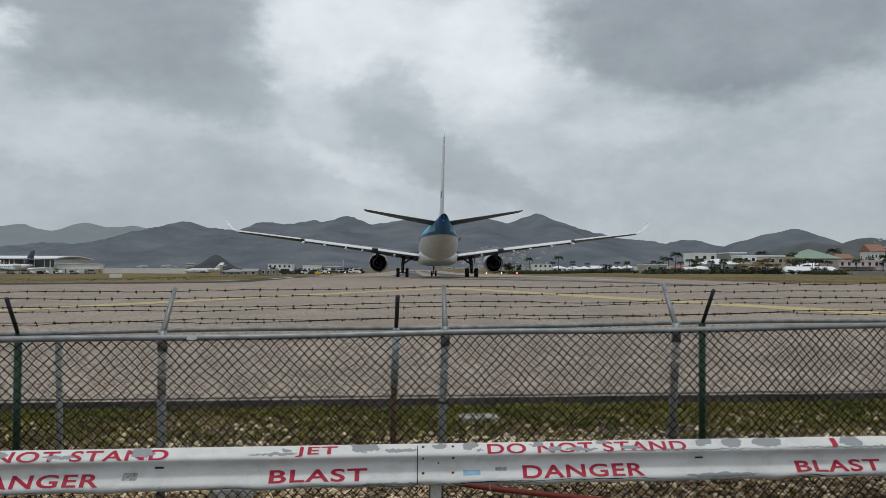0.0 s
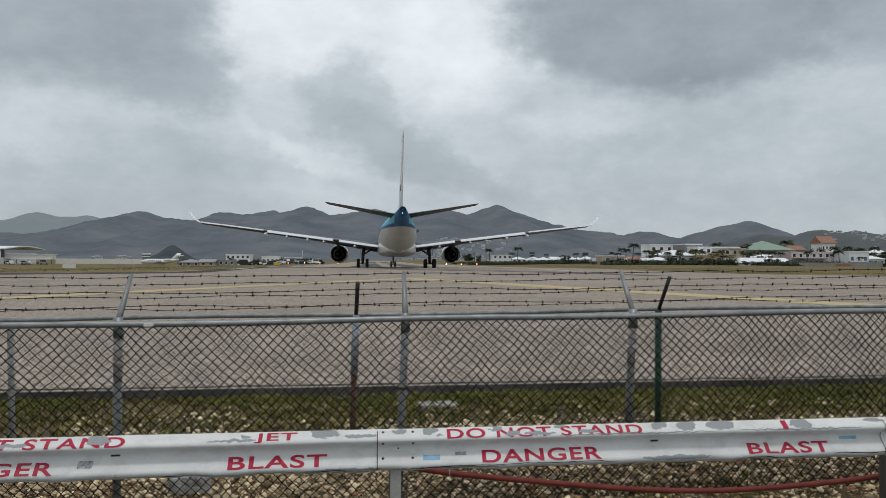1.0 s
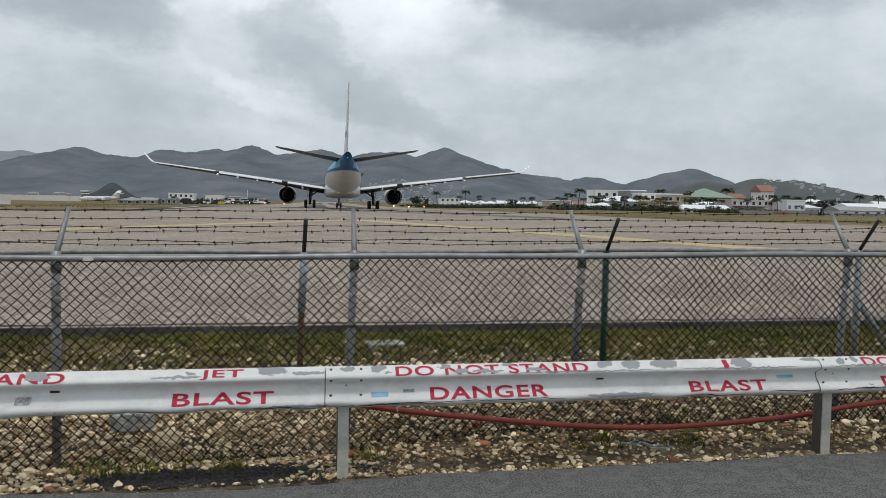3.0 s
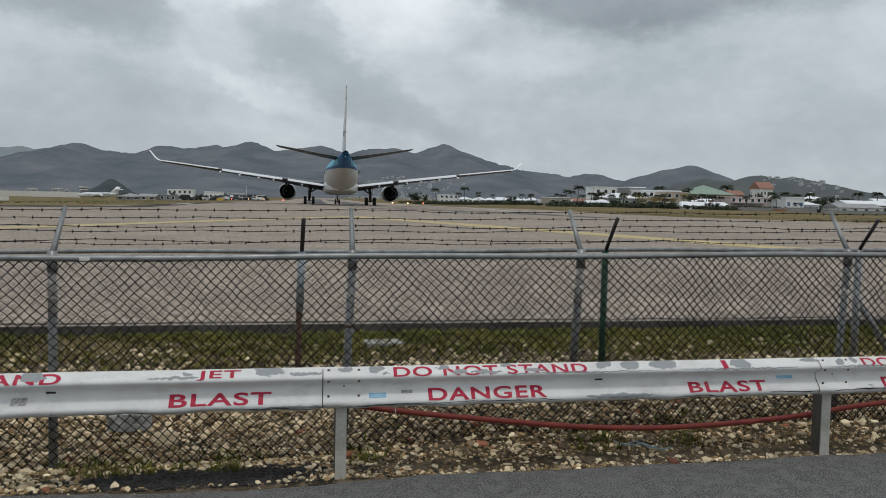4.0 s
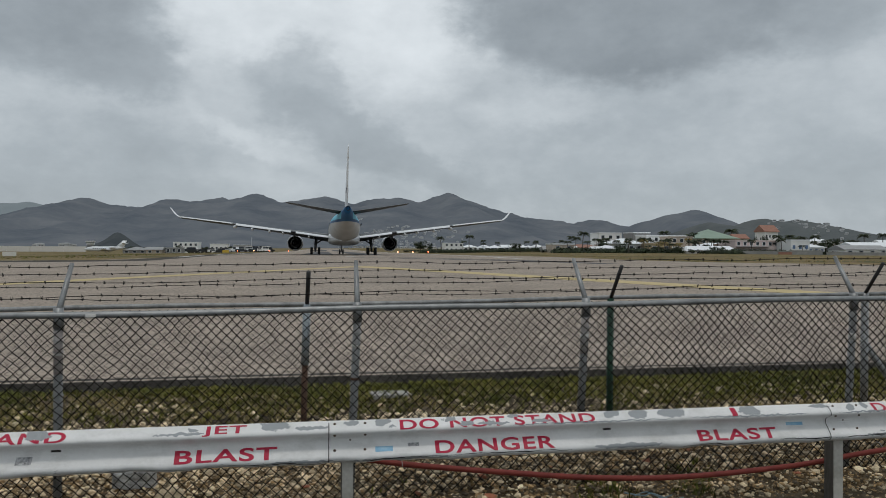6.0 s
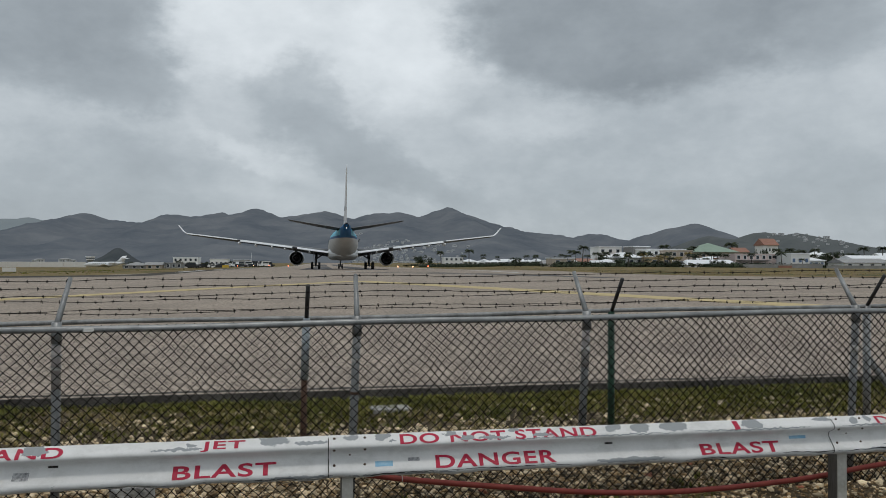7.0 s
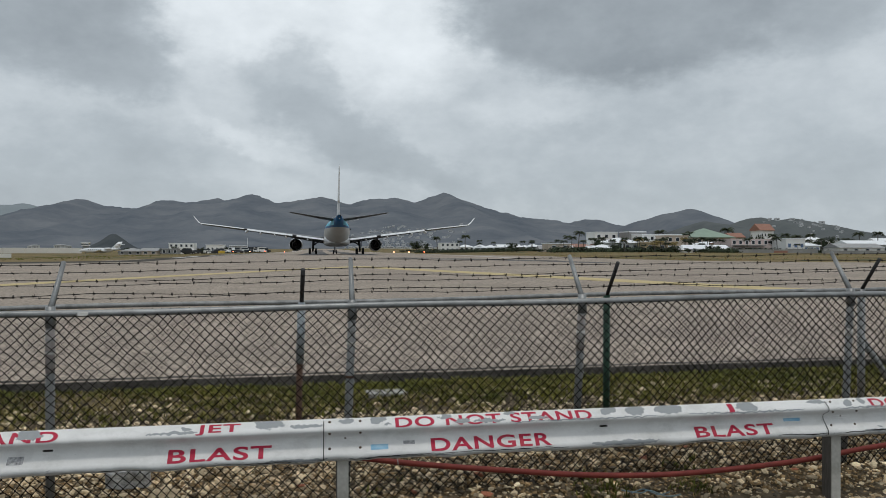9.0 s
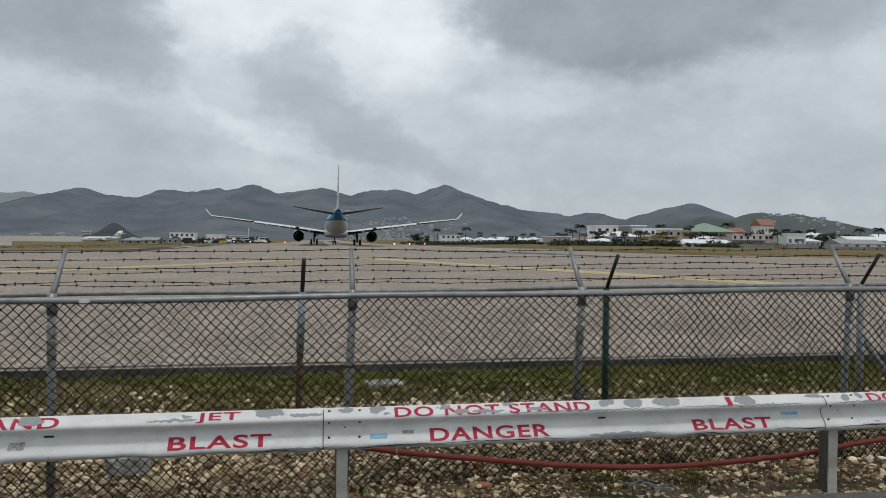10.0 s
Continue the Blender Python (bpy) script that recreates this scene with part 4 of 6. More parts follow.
def dry_band(rnd):
    x = rnd.uniform(-6, 10)
    q = 7.7 + 2.4 * rnd.random()
    return (x, q) if noise.noise((x * 0.6, q * 0.9, 16)) > -0.05 else None


def weeds(rnd):
    x = rnd.choice((-1.55, -0.62, 0.35, 2.1, 2.95, -1.2)) + rnd.gauss(0, 0.13)
    return (x, 6.0 + abs(rnd.gauss(0, 0.18)))


grass("grass", 10500, green_band, 0.085, BLADE, 5, "short green grass along the runway end")
grass("grass", 5200, dry_band, 0.075, DRY_BLADE, 6, "dry yellow grass tufts among stones")
grass("weeds", 170, weeds, 0.10, BLADE, 7, "small green weeds on the gravel")

# sagging red hose, hung behind the rail and lying on the gravel
def hose_run(pts, n=40):
    out = []
    for i in range(n + 1):
        u = i / n * (len(pts) - 1)
        k = min(int(u), len(pts) - 2)
        p = [Vector(pts[max(0, min(len(pts) - 1, k + d))]) for d in (-1, 0, 1, 2)]
        f = u - k
        out.append(0.5 * ((2 * p[1]) + (p[2] - p[0]) * f + (2 * p[0] - 5 * p[1] + 4 * p[2] - p[3]) * f * f + (3 * p[1] - p[0] - 3 * p[2] + p[3]) * f ** 3))
    return out


hose = thing("hose", "faded red hose sagging along the fence", "hose")
rod("hose_tube", hose_run([along(-5.0, 6.12, 0.40), along(-2.6, 6.1, 0.43), along(-1.7, 6.1, 0.47), along(-0.6, 6.12, 0.56), along(0.57, 6.12, 0.375), along(1.44, 6.08, 0.275), along(2.1, 6.05, 0.215), along(2.8, 6.0, 0.205), along(3.74, 5.98, 0.255), along(4.56, 5.98, 0.345), along(6.2, 6.05, 0.42)], 80), 0.021, HOSE, hose, n=10)
for x, z in ((-2.6, 0.43), (0.57, 0.375), (4.56, 0.345)):
    V, Fc = [], []
    tube(V, Fc, [along(x, 6.05 + 0.15 * k / 4, z + 0.03 * math.sin(k)) for k in range(5)], 0.004, 4)
    raw("tie_wire", V, Fc, GALV, hose)
blk = thing("concrete_block", "broken grey concrete block on the gravel", "block", at=along(-1.44, 6.86, ground_z(*along(-1.44, 6.86)[:2]) + 0.012), turn=8)
bm = boxed(-0.155, 0.155, -0.09, 0.09, -0.02, 0.115, 0.012)
bmesh.ops.subdivide_edges(bm, edges=bm.edges[:], cuts=2, use_grid_fill=True)
for v in bm.verts:
    v.co += Vector(noise.noise_vector(v.co * 11)) * 0.022
part("block_body", bm, mat("mottled_concrete", (0.10, 0.102, 0.105), (0.62, 0.62, 0.60), 18, 0.95, 0.5, fine=60), blk)
slab = thing("concrete_slab", "flat weathered concrete slab in the grass", "slab", at=along(0.75, 9.55, ground_z(*along(0.75, 9.55)[:2]) - 0.015), turn=6)
part("slab_body", boxed(-0.22, 0.22, -0.16, 0.16, 0, 0.05, 0.012), CONCRETE, slab)

scrap = thing("plastic_twine", "tangled pale blue plastic twine on the gravel", "litter")
rod("strand", hose_run([along(2.28, 6.02, 0.10), along(2.42, 5.97, 0.085), along(2.50, 6.0, 0.09), along(2.62, 5.93, 0.06), along(2.74, 5.95, 0.06)], 24), 0.006, mat("pale_blue_plastic", (0.10, 0.17, 0.19), (0.26, 0.33, 0.34), 12, 0.5), scrap, n=5)
rod("strand", hose_run([along(2.34, 5.96, 0.09), along(2.46, 6.01, 0.10), along(2.55, 5.95, 0.07), along(2.66, 5.98, 0.075)], 24), 0.004, mat("faded_blue_plastic", (0.07, 0.16, 0.21), (0.22, 0.31, 0.35), 12, 0.5), scrap, n=5)
stone = thing("large_stone", "large pale limestone lump among the gravel", "stone", at=along(-1.14, 6.62, ground_z(*along(-1.14, 6.62)[:2])))
bm = bmesh.new()
bmesh.ops.create_icosphere(bm, subdivisions=3, radius=0.085)
for v in bm.verts:
    v.co = Vector((v.co.x * 1.25, v.co.y, v.co.z * 0.75 + 0.03)) + Vector(noise.noise_vector(v.co * 14)) * 0.022
part("stone_body", bm, STONE, stone)


# ---------------------------------------------------------------- airliner
GEAR = mat("dark_gear_steel", (0.05, 0.052, 0.055), (0.13, 0.135, 0.14), 2, 0.5, 0, 0.3)


def fuselage_material():
    """Pale belly, dark blue band and tail cone, light blue above."""
    mt = mat("blue_and_white_fuselage_paint", (0.46, 0.455, 0.435), (0.56, 0.555, 0.53), 0.5, 0.5, spec=0.3)
    N, L, b = nodes_of(mt)
    src = b.inputs["Base Color"].links[0].from_socket
    tc = N.new("ShaderNodeTexCoord")
    sep = N.new("ShaderNodeSeparateXYZ")
    L.new(tc.outputs["Object"], sep.inputs[0])

    def cut(v, lo, hi):
        n = N.new("ShaderNodeMapRange")
        n.inputs["From Min"].default_value, n.inputs["From Max"].default_value = lo, hi
        L.new(v, n.inputs["Value"])
        return n.outputs[0]

    def over(fac, a, c):
        mx = N.new("ShaderNodeMix")
        mx.data_type = "RGBA"
        L.new(fac, mx.inputs["Factor"])
        for k, v in (("A", a), ("B", c)):
            if hasattr(v, "is_output"):
                L.new(v, mx.inputs[k])
            else:
                mx.inputs[k].default_value = (*v, 1)
        return mx.outputs["Result"]

    blue = over(cut(sep.outputs[2], 5.98, 6.02), (0.010, 0.075, 0.20), (0.12, 0.48, 0.64))
    side = N.new("ShaderNodeMath")
    side.operation = "ABSOLUTE"
    L.new(sep.outputs[0], side.inputs[0])
    blue = over(cut(side.outputs[0], 0.98, 0.92), blue, (0.012, 0.10, 0.24))
    src = over(cut(sep.outputs[2], 5.56, 5.60), src, blue)
    L.new(src, b.inputs["Base Color"])
    return mt


def wing_ring(x, le, te, z, thick, droop=0.0):
    """Section of a wing at span x: leading and trailing edge along y."""
    prof = [(0.0, 0.0), (0.03, 0.35), (0.15, 0.8), (0.35, 1.0), (0.6, 0.8), (0.85, 0.35), (1.0, 0.04), (1.0, -0.04), (0.85, -0.3), (0.6, -0.9), (0.35, -1.2), (0.15, -1.0), (0.03, -0.5)]
    c = le - te
    return [(x, le - c * f, z + thick * t - droop * f) for f, t in prof]


def airliner():
    a = thing("airliner", "twin-engine airliner with blue upper body and white belly on the runway", "aircraft")
    skin = fuselage_material()
    st = [(29.3, 4.15, 0.12), (28.9, 4.2, 0.55), (28.0, 4.3, 1.05), (26.5, 4.5, 1.65), (24.5, 4.7, 2.2), (22.0, 4.85, 2.6), (19.0, 4.9, 2.82), (8, 4.9, 2.82), (-4, 4.9, 2.82), (-8, 4.92, 2.80), (-11.5, 5.08, 2.62), (-15, 5.42, 2.28), (-18.5, 5.86, 1.84), (-22, 6.36, 1.36), (-25, 6.82, 0.97), (-27.5, 7.2, 0.66), (-29.2, 7.45, 0.42)]
    body = loft("fuselage", [circle(y, 0, zc, r, n=40) for y, zc, r in st], skin, a)
    loft("exhaust_outlet", [circle(-29.15, 0, 7.45, 0.40, n=20), circle(-29.45, 0, 7.47, 0.37, n=20), circle(-29.42, 0, 7.47, 0.30, n=20), circle(-28.9, 0, 7.45, 0.28, n=20)], SOOT, body, "black exhaust outlet in the tail cone")
    bm = bmesh.new()
    bmesh.ops.create_uvsphere(bm, u_segments=10, v_segments=6, radius=0.045, matrix=Matrix.Translation((0.0, -29.2, 7.03)))
    part("tail_light", bm, LAMP_CLEAR, body, "small white tail light")
    # belly fairing
    rings = []
    for y, w, z0, z1 in ((11, 1.2, 2.3, 3.2), (9, 2.4, 2.1, 3.9), (5, 3.0, 1.75, 4.3), (-3, 3.0, 1.72, 4.3), (-7, 2.7, 1.9, 4.1), (-10.5, 1.7, 2.35, 3.4), (-12, 0.8, 2.6, 3.0)):
        cz, hz = (z0 + z1) / 2, (z1 - z0) / 2
        rings.append([(w * math.copysign(abs(math.cos(t)) ** 0.6, math.cos(t)), y, cz + hz * math.copysign(abs(math.sin(t)) ** 0.6, math.sin(t))) for t in [2 * math.pi * k / 28 for k in range(28)]])
    loft("belly_fairing", rings, WHITE_PAINT, a, "pale belly fairing")
    # cabin windows
    for s in (-1, 1):
        for k in range(44):
            y = 22 - k * 0.86
            if abs(y - 6) < 0.6:
                continue
            o = part("cabin_window", boxed(-0.02, 0.02, -0.13, 0.13, -0.18, 0.18, 0.015), GLASS, body)
            o.matrix_basis = pose(s * 2.78, y, 5.42)
    # wings
    plan = [(2.4, 9.6, -4.0, 3.30, 0.75), (5.0, 7.9, -4.15, 3.62, 0.66), (9.4, 5.1, -4.4, 4.22, 0.48), (14, 2.1, -5.6, 4.78, 0.36), (20, -1.9, -7.6, 5.50, 0.26), (26, -5.8, -9.5, 6.18, 0.18), (28.6, -7.6, -10.3, 6.46, 0.13)]
    for s in (-1, 1):
        w = loft("wing", [wing_ring(s * x, le, te, z, th) for x, le, te, z, th in plan], WING_SHADE, a, "swept wing, shade of its underside in the dark grey")
        # flaps lowered a little for take-off, bright upper skin along the rear edge
        for (xa, xb), n in (((2.9, 8.9), 6), ((9.8, 19.4), 8)):
            rings = []
            for i in range(n + 1):
                x = xa + (xb - xa) * i / n
                k = max(j for j in range(len(plan) - 1) if plan[j][0] <= x)
                f = (x - plan[k][0]) / (plan[k + 1][0] - plan[k][0])
                te = plan[k][2] + (plan[k + 1][2] - plan[k][2]) * f
                z = plan[k][3] + (plan[k + 1][3] - plan[k][3]) * f
                c = 2.2 - 0.05 * x
                rings.append([(s * x, te + 0.9, z + 0.18), (s * x, te - 0.2, z + 0.11), (s * x, te + 0.6 - c, z - 0.17), (s * x, te + 0.6 - c, z - 0.24), (s * x, te + 0.2, z - 0.06), (s * x, te + 0.9, z + 0.06)])
            # dark strip added for the shade below each flap
            loft("flap_shade", [[(px, py + 0.5, pz - 0.16) for px, py, pz in r] for r in rings], WING_SHADE, w, "dark strip for the shade under the flap", smooth=False)
            loft("flap", rings, WHITE_PAINT, w, "bright lowered trailing edge flap", smooth=False)
        rings = []
        for x, le, te, z, th in plan[4:]:
            rings.append([(s * x, te + 0.65, z + 0.19), (s * x, te - 0.10, z + 0.14), (s * x, te - 0.22, z - 0.02), (s * x, te + 0.55, z + 0.03)])
        loft("aileron", rings, WHITE_PAINT, w, "pale aileron", smooth=False)
        rings = [wing_ring(s * x, le, te, z, th) for x, le, te, z, th in ((28.5, -7.5, -10.3, 6.45, 0.12), (29.0, -8.2, -10.7, 6.62, 0.10), (29.4, -8.9, -11.0, 6.98, 0.08), (30.1, -10.4, -11.7, 8.05, 0.04))]
        loft("winglet", rings, FIN_WHITE, w, "white upturned winglet")
        for x in (6.5, 11.2, 13.6, 16.6, 19.6):
            k = max(j for j in range(len(plan) - 1) if plan[j][0] <= x)
            f = (x - plan[k][0]) / (plan[k + 1][0] - plan[k][0])
            te = plan[k][2] + (plan[k + 1][2] - plan[k][2]) * f
            z = plan[k][3] + (plan[k + 1][3] - plan[k][3]) * f
            loft("flap_track_fairing", [circle(te + 2.8, s * x, z - 0.30, 0.05, n=10), circle(te + 1.8, s * x, z - 0.45, 0.22, 0.26, n=10), circle(te + 0.2, s * x, z - 0.50, 0.24, 0.30, n=10), circle(te - 1.2, s * x, z - 0.52, 0.15, 0.2, n=10), circle(te - 2.0, s * x, z - 0.55, 0.02, n=10)], WHITE_PAINT, w)
        # engine
        cx, cz = s * 9.37, 2.22
        e = loft("engine", [circle(10.6, cx, cz, 1.20), circle(10.9, cx, cz, 1.32), circle(10.6, cx, cz, 1.45), circle(8.6, cx, cz, 1.56), circle(6.4, cx, cz, 1.50), circle(4.6, cx, cz, 1.36), circle(4.58, cx, cz, 1.31), circle(6.5, cx, cz, 1.30)], WHITE_PAINT, a, "pale engine nacelle", caps=False)
        loft("core_nozzle", [circle(7.0, cx, cz, 1.0), circle(4.6, cx, cz, 0.82), circle(3.0, cx, cz, 0.60), circle(2.98, cx, cz, 0.56), circle(4.6, cx, cz, 0.55)], SOOT, e, "dark core nozzle")
        loft("exhaust_plug", [circle(4.6, cx, cz, 0.42, n=16), circle(3.2, cx, cz, 0.30, n=16), circle(2.2, cx, cz, 0.04, n=16)], SOOT, e)
        loft("fan_disc", [circle(7.2, cx, cz, 1.30), circle(7.0, cx, cz, 1.30)], SOOT, e)
        V = [(cx - 0.22, 9.5, cz + 1.45), (cx + 0.22, 9.5, cz + 1.45), (cx + 0.18, 2.4, cz + 0.75), (cx - 0.18, 2.4, cz + 0.75), (cx - 0.22, 8.0, 4.25), (cx + 0.22, 8.0, 4.25), (cx + 0.12, -1.0, 4.12), (cx - 0.12, -1.0, 4.12)]
        raw("pylon", V, [(0, 1, 2, 3), (7, 6, 5, 4), (0, 4, 5, 1), (1, 5, 6, 2), (2, 6, 7, 3), (3, 7, 4, 0)], WING_SHADE, e, "dark pylon")
        # tailplane, the shade of its underside painted in
        loft("tailplane", [wing_ring(s * x, le, te, z, th) for x, le, te, z, th in ((0.7, -18.6, -24.6, 7.12, 0.30), (5, -21.9, -26.2, 7.72, 0.22), (9.4, -25.4, -27.9, 8.36, 0.12), (9.72, -26.2, -28.1, 8.42, 0.06))], WING_SHADE, a, "swept tailplane, underside shade in its dark grey")
        # main gear
        g = rod("main_gear_leg", [(s * 5.34, 0, 0.72), (s * 5.30, 0.1, 2.0), (s * 5.0, 0.3, 3.9)], [0.22, 0.27, 0.34], GEAR, a, "grey main landing gear leg")
        rod("bogie_beam", [(s * 5.34, 1.05, 0.78), (s * 5.34, -1.05, 0.66)], 0.14, GEAR, g)
        rod("side_stay", [(s * 5.25, 0.1, 2.05), (s * 3.5, 0.3, 3.2)], 0.14, GEAR, g)
        rod("drag_stay", [(s * 5.25, 0.1, 1.9), (s * 5.1, 2.6, 3.6)], 0.09, GEAR, g)
        rod("torque_link", [(s * 5.3, -0.1, 0.9), (s * 5.3, -0.6, 1.4), (s * 5.3, -0.15, 1.9)], 0.07, GEAR, g)
        part("gear_door", boxed(s * 5.75 - 0.03, s * 5.75 + 0.03, -0.9, 0.9, 1.9, 3.7, 0.02), WHITE_PAINT, g, "pale gear door")
        for yy in (0.99, -0.99):
            rod("axle", [(s * 5.34 - 0.5, yy, 0.7), (s * 5.34 + 0.5, yy, 0.7)], 0.08, GEAR, g)
    # nose gear
    g = rod("nose_gear_leg", [(0, 22.2, 0.52), (0, 22.3, 2.6)], [0.12, 0.18], GEAR, a, "grey nose gear leg")
    rod("drag_stay", [(0, 22.3, 1.3), (0, 24.0, 2.5)], 0.08, GEAR, g)
    for s in (-1, 1):
        part("gear_door", boxed(s * 0.55 - 0.02, s * 0.55 + 0.02, 21.4, 23.2, 1.35, 2.3, 0.01), WHITE_PAINT, g)
    rod("axle", [(-0.4, 22.2, 0.52), (0.4, 22.2, 0.52)], 0.06, GEAR, g)
    # fin
    fin = [(6.9, -14.2, -25.6, 0.30), (8.2, -17.0, -26.0, 0.27), (12, -21.2, -27.9, 0.20), (16.9, -26.3, -30.4, 0.13), (17.5, -27.2, -30.7, 0.05)]
    prof = [(0.0, 0.0), (0.06, 0.55), (0.3, 1.0), (0.65, 0.75), (1.0, 0.08), (1.0, -0.08), (0.65, -0.75), (0.3, -1.0), (0.06, -0.55)]
    f = loft("fin", [[(th * t, le - (le - te) * u, z) for u, t in prof] for z, le, te, th in fin], FIN_WHITE, a, "tall white tail fin")
    for s in (-1, 1):
        raw("fin_emblem", [(s * 0.222, -22.8, 10.2), (s * 0.150, -25.3, 10.2), (s * 0.135, -25.8, 11.0), (s * 0.205, -23.4, 11.0)], [(0, 1, 2, 3)], NAVY, f, "plain dark blue emblem bar")
    # wheels, which roll
    wheels = []
    for s in (-1, 1):
        for yy in (0.99, -0.99):
            for dx in (-0.70, 0.70):
                wheels.append((s * 5.34 + dx, yy, 0.70, 0.23))
    wheels += [(-0.36, 22.2, 0.52, 0.17), (0.36, 22.2, 0.52, 0.17)]
    made = []
    for x, y, r, w in wheels:
        bm = bmesh.new()
        prof = [(-w, 0.55 * r), (-w, 0.9 * r), (-w * 0.6, r), (w * 0.6, r), (w, 0.9 * r), (w, 0.55 * r)]
        n = 28
        rings = [[bm.verts.new((u, v * math.cos(2 * math.pi * k / n), v * math.sin(2 * math.pi * k / n))) for k in range(n)] for u, v in prof]
        for i in range(len(prof)):
            for k in range(n):
                bm.faces.new((rings[i][k], rings[i][(k + 1) % n], rings[(i + 1) % len(prof)][(k + 1) % n], rings[(i + 1) % len(prof)][k]))
        wh = part("wheel", bm, TYRE, a, "black tyre on a grey rim")
        wh.matrix_basis = pose(x, y, r)
        bm = bmesh.new()
        bmesh.ops.create_cone(bm, cap_ends=True, segments=20, radius1=0.56 * r, radius2=0.56 * r, depth=1.5 * w, matrix=Matrix.Rotation(radians(90), 4, "Y"))
        part("rim", bm, GALV, wh)
        for k in range(5):
            bm = bmesh.new()
            an = k * 2 * math.pi / 5
            bmesh.ops.create_cone(bm, cap_ends=True, segments=8, radius1=0.06, radius2=0.06, depth=1.55 * w, matrix=Matrix.Translation((0, 0.32 * r * math.cos(an) * 1.2, 0.32 * r * math.sin(an) * 1.2)) @ Matrix.Rotation(radians(90), 4, "Y"))
            part("rim_hole", bm, HOLE, wh)
        made.append((wh, x, y, r))
    return a, made


plane, plane_wheels = airliner()


def plane_y(t):
    """How far down the runway the main wheels stand at t seconds."""
    return 130.35 + 4.104 * t + 0.3015 * t ** 2 - 0.0541 * t ** 3 + 0.00651 * t ** 4


def motions():
    rows = []
    for k in range(21):
        t = k / 2
        y = plane_y(t)
        slope = math.degrees(math.atan2(runway_z(y + 22) - runway_z(y), 22))
        rows.append((t, pose(3.58, y, runway_z(y) + 0.005, slope, 0, 0)))
    walk(plane, rows)
    for ob, x, y, r in plane_wheels:
        walk(ob, [(k / 30, pose(x, y, r, -math.degrees((plane_y(k / 30) - plane_y(0)) / r), 0, 0)) for k in range(301)])


# ---------------------------------------------------------------- town behind the runway
def house(label, x0, x1, y, depth, top, wall, roof, roof_mat, cols=3, rows=1, over=0.35, rise=1.6, category="house", win=GLASS, group="houses beside the runway"):
    """A house with thick walls, a roof of the given kind and rows of framed windows on the face towards the runway end."""
    z0 = min(ground_z(x0, y), ground_z(x1, y), ground_z(x1, y + depth)) - 0.3
    h = thing("house", label, category, group, at=((x0 + x1) / 2, y, z0))
    w, H = (x1 - x0) / 2, top - z0
    wall_h = H if roof == "flat" else H - rise
    part("wall", boxed(-w, w, 0, depth, 0, wall_h, 0.03), wall, h)
    if roof == "flat":
        part("roof", boxed(-w - over * 0.4, w + over * 0.4, -over * 0.4, depth + over * 0.4, wall_h - 0.28, wall_h + 0.04, 0.03), roof_mat, h)
    else:
        e = over
        V = [(-w - e, -e, wall_h - 0.1), (w + e, -e, wall_h - 0.1), (w + e, depth + e, wall_h - 0.1), (-w - e, depth + e, wall_h - 0.1)]
        if roof == "hip":
            r = max(0.3, w - depth * 0.45) if 2 * w > depth else 0.3
            V += [(-r, depth / 2, wall_h + rise), (r, depth / 2, wall_h + rise)]
        else:
            V += [(-w - e, depth / 2, wall_h + rise), (w + e, depth / 2, wall_h + rise)]
        V += [(a, b, c - 0.15) for a, b, c in V[:4]]
        Fc = [(0, 1, 5, 4), (1, 2, 5), (2, 3, 4, 5), (3, 0, 4), (6, 7, 1, 0), (7, 8, 2, 1), (8, 9, 3, 2), (9, 6, 0, 3), (9, 8, 7, 6)]
        raw("roof", V, Fc, roof_mat, h)
    for r in range(rows):
        for c in range(cols):
            cx = -w + (c + 0.5) * 2 * w / cols
            cz = wall_h * (r + 0.55) / rows
            ww, wh = min(0.55, 0.42 * w / cols), min(0.55, 0.22 * wall_h / rows)
            f = part("window", boxed(cx - ww - 0.09, cx + ww + 0.09, -0.06, 0.02, cz - wh - 0.09, cz + wh + 0.09), ROOF_WHITE, h)
            part("pane", boxed(cx - ww, cx + ww, -0.085, -0.05, cz - wh, cz + wh), win, f)
    return h


pink = house("pale pink two-storey commercial building with a flat roof", 122.8, 141.1, 240, 11, 4.75, WALL_PINK, "flat", WALL_PINK, 9, 2, category="building")
for k, (a, b) in enumerate(((2.8, 4.9), (6.0, 7.6))):
    part("sign_bar", boxed(a, b, -0.12, -0.02, 3.35, 3.95), SIGN_BLACK, pink, "dark unreadable sign bar")
part("awning", boxed(-9.0, 1.5, -1.4, 0.0, 2.6, 2.75, 0.03), ROOF_GREY, pink, "flat concrete awning")
house("beige building under a wide pale green hipped roof", 139.5, 153.0, 300, 16, 9.6, WALL_BEIGE, "hip", ROOF_GREEN, 5, 2, 1.6, 3.4)
house("white house under a steep terracotta roof", 176.4, 182.0, 320, 8, 12.0, WALL_WHITE, "gable", ROOF_RED, 4, 2, 0.5, 2.6)
house("low house with a red roof beside a larger one", 171.0, 177.0, 334, 8, 8.5, WALL_BEIGE, "gable", ROOF_RED, 3, 1, 0.4, 1.8)
house("white flat-roofed modern building", 96.8, 105.2, 290, 10, 7.7, WALL_WHITE, "flat", ROOF_WHITE, 3, 2)
house("grey and white building with large dark windows", 105.8, 111.8, 280, 10, 7.7, WALL_GREY, "flat", ROOF_WHITE, 2, 1)
house("long white flat-roofed building above the palms", 106.5, 120.4, 270, 10, 6.6, WALL_WHITE, "flat", ROOF_WHITE, 6, 2)
house("beige flat-roofed building behind yellowing palms", 110.0, 117.3, 258, 9, 6.0, WALL_BEIGE, "flat", WALL_BEIGE, 3, 2)
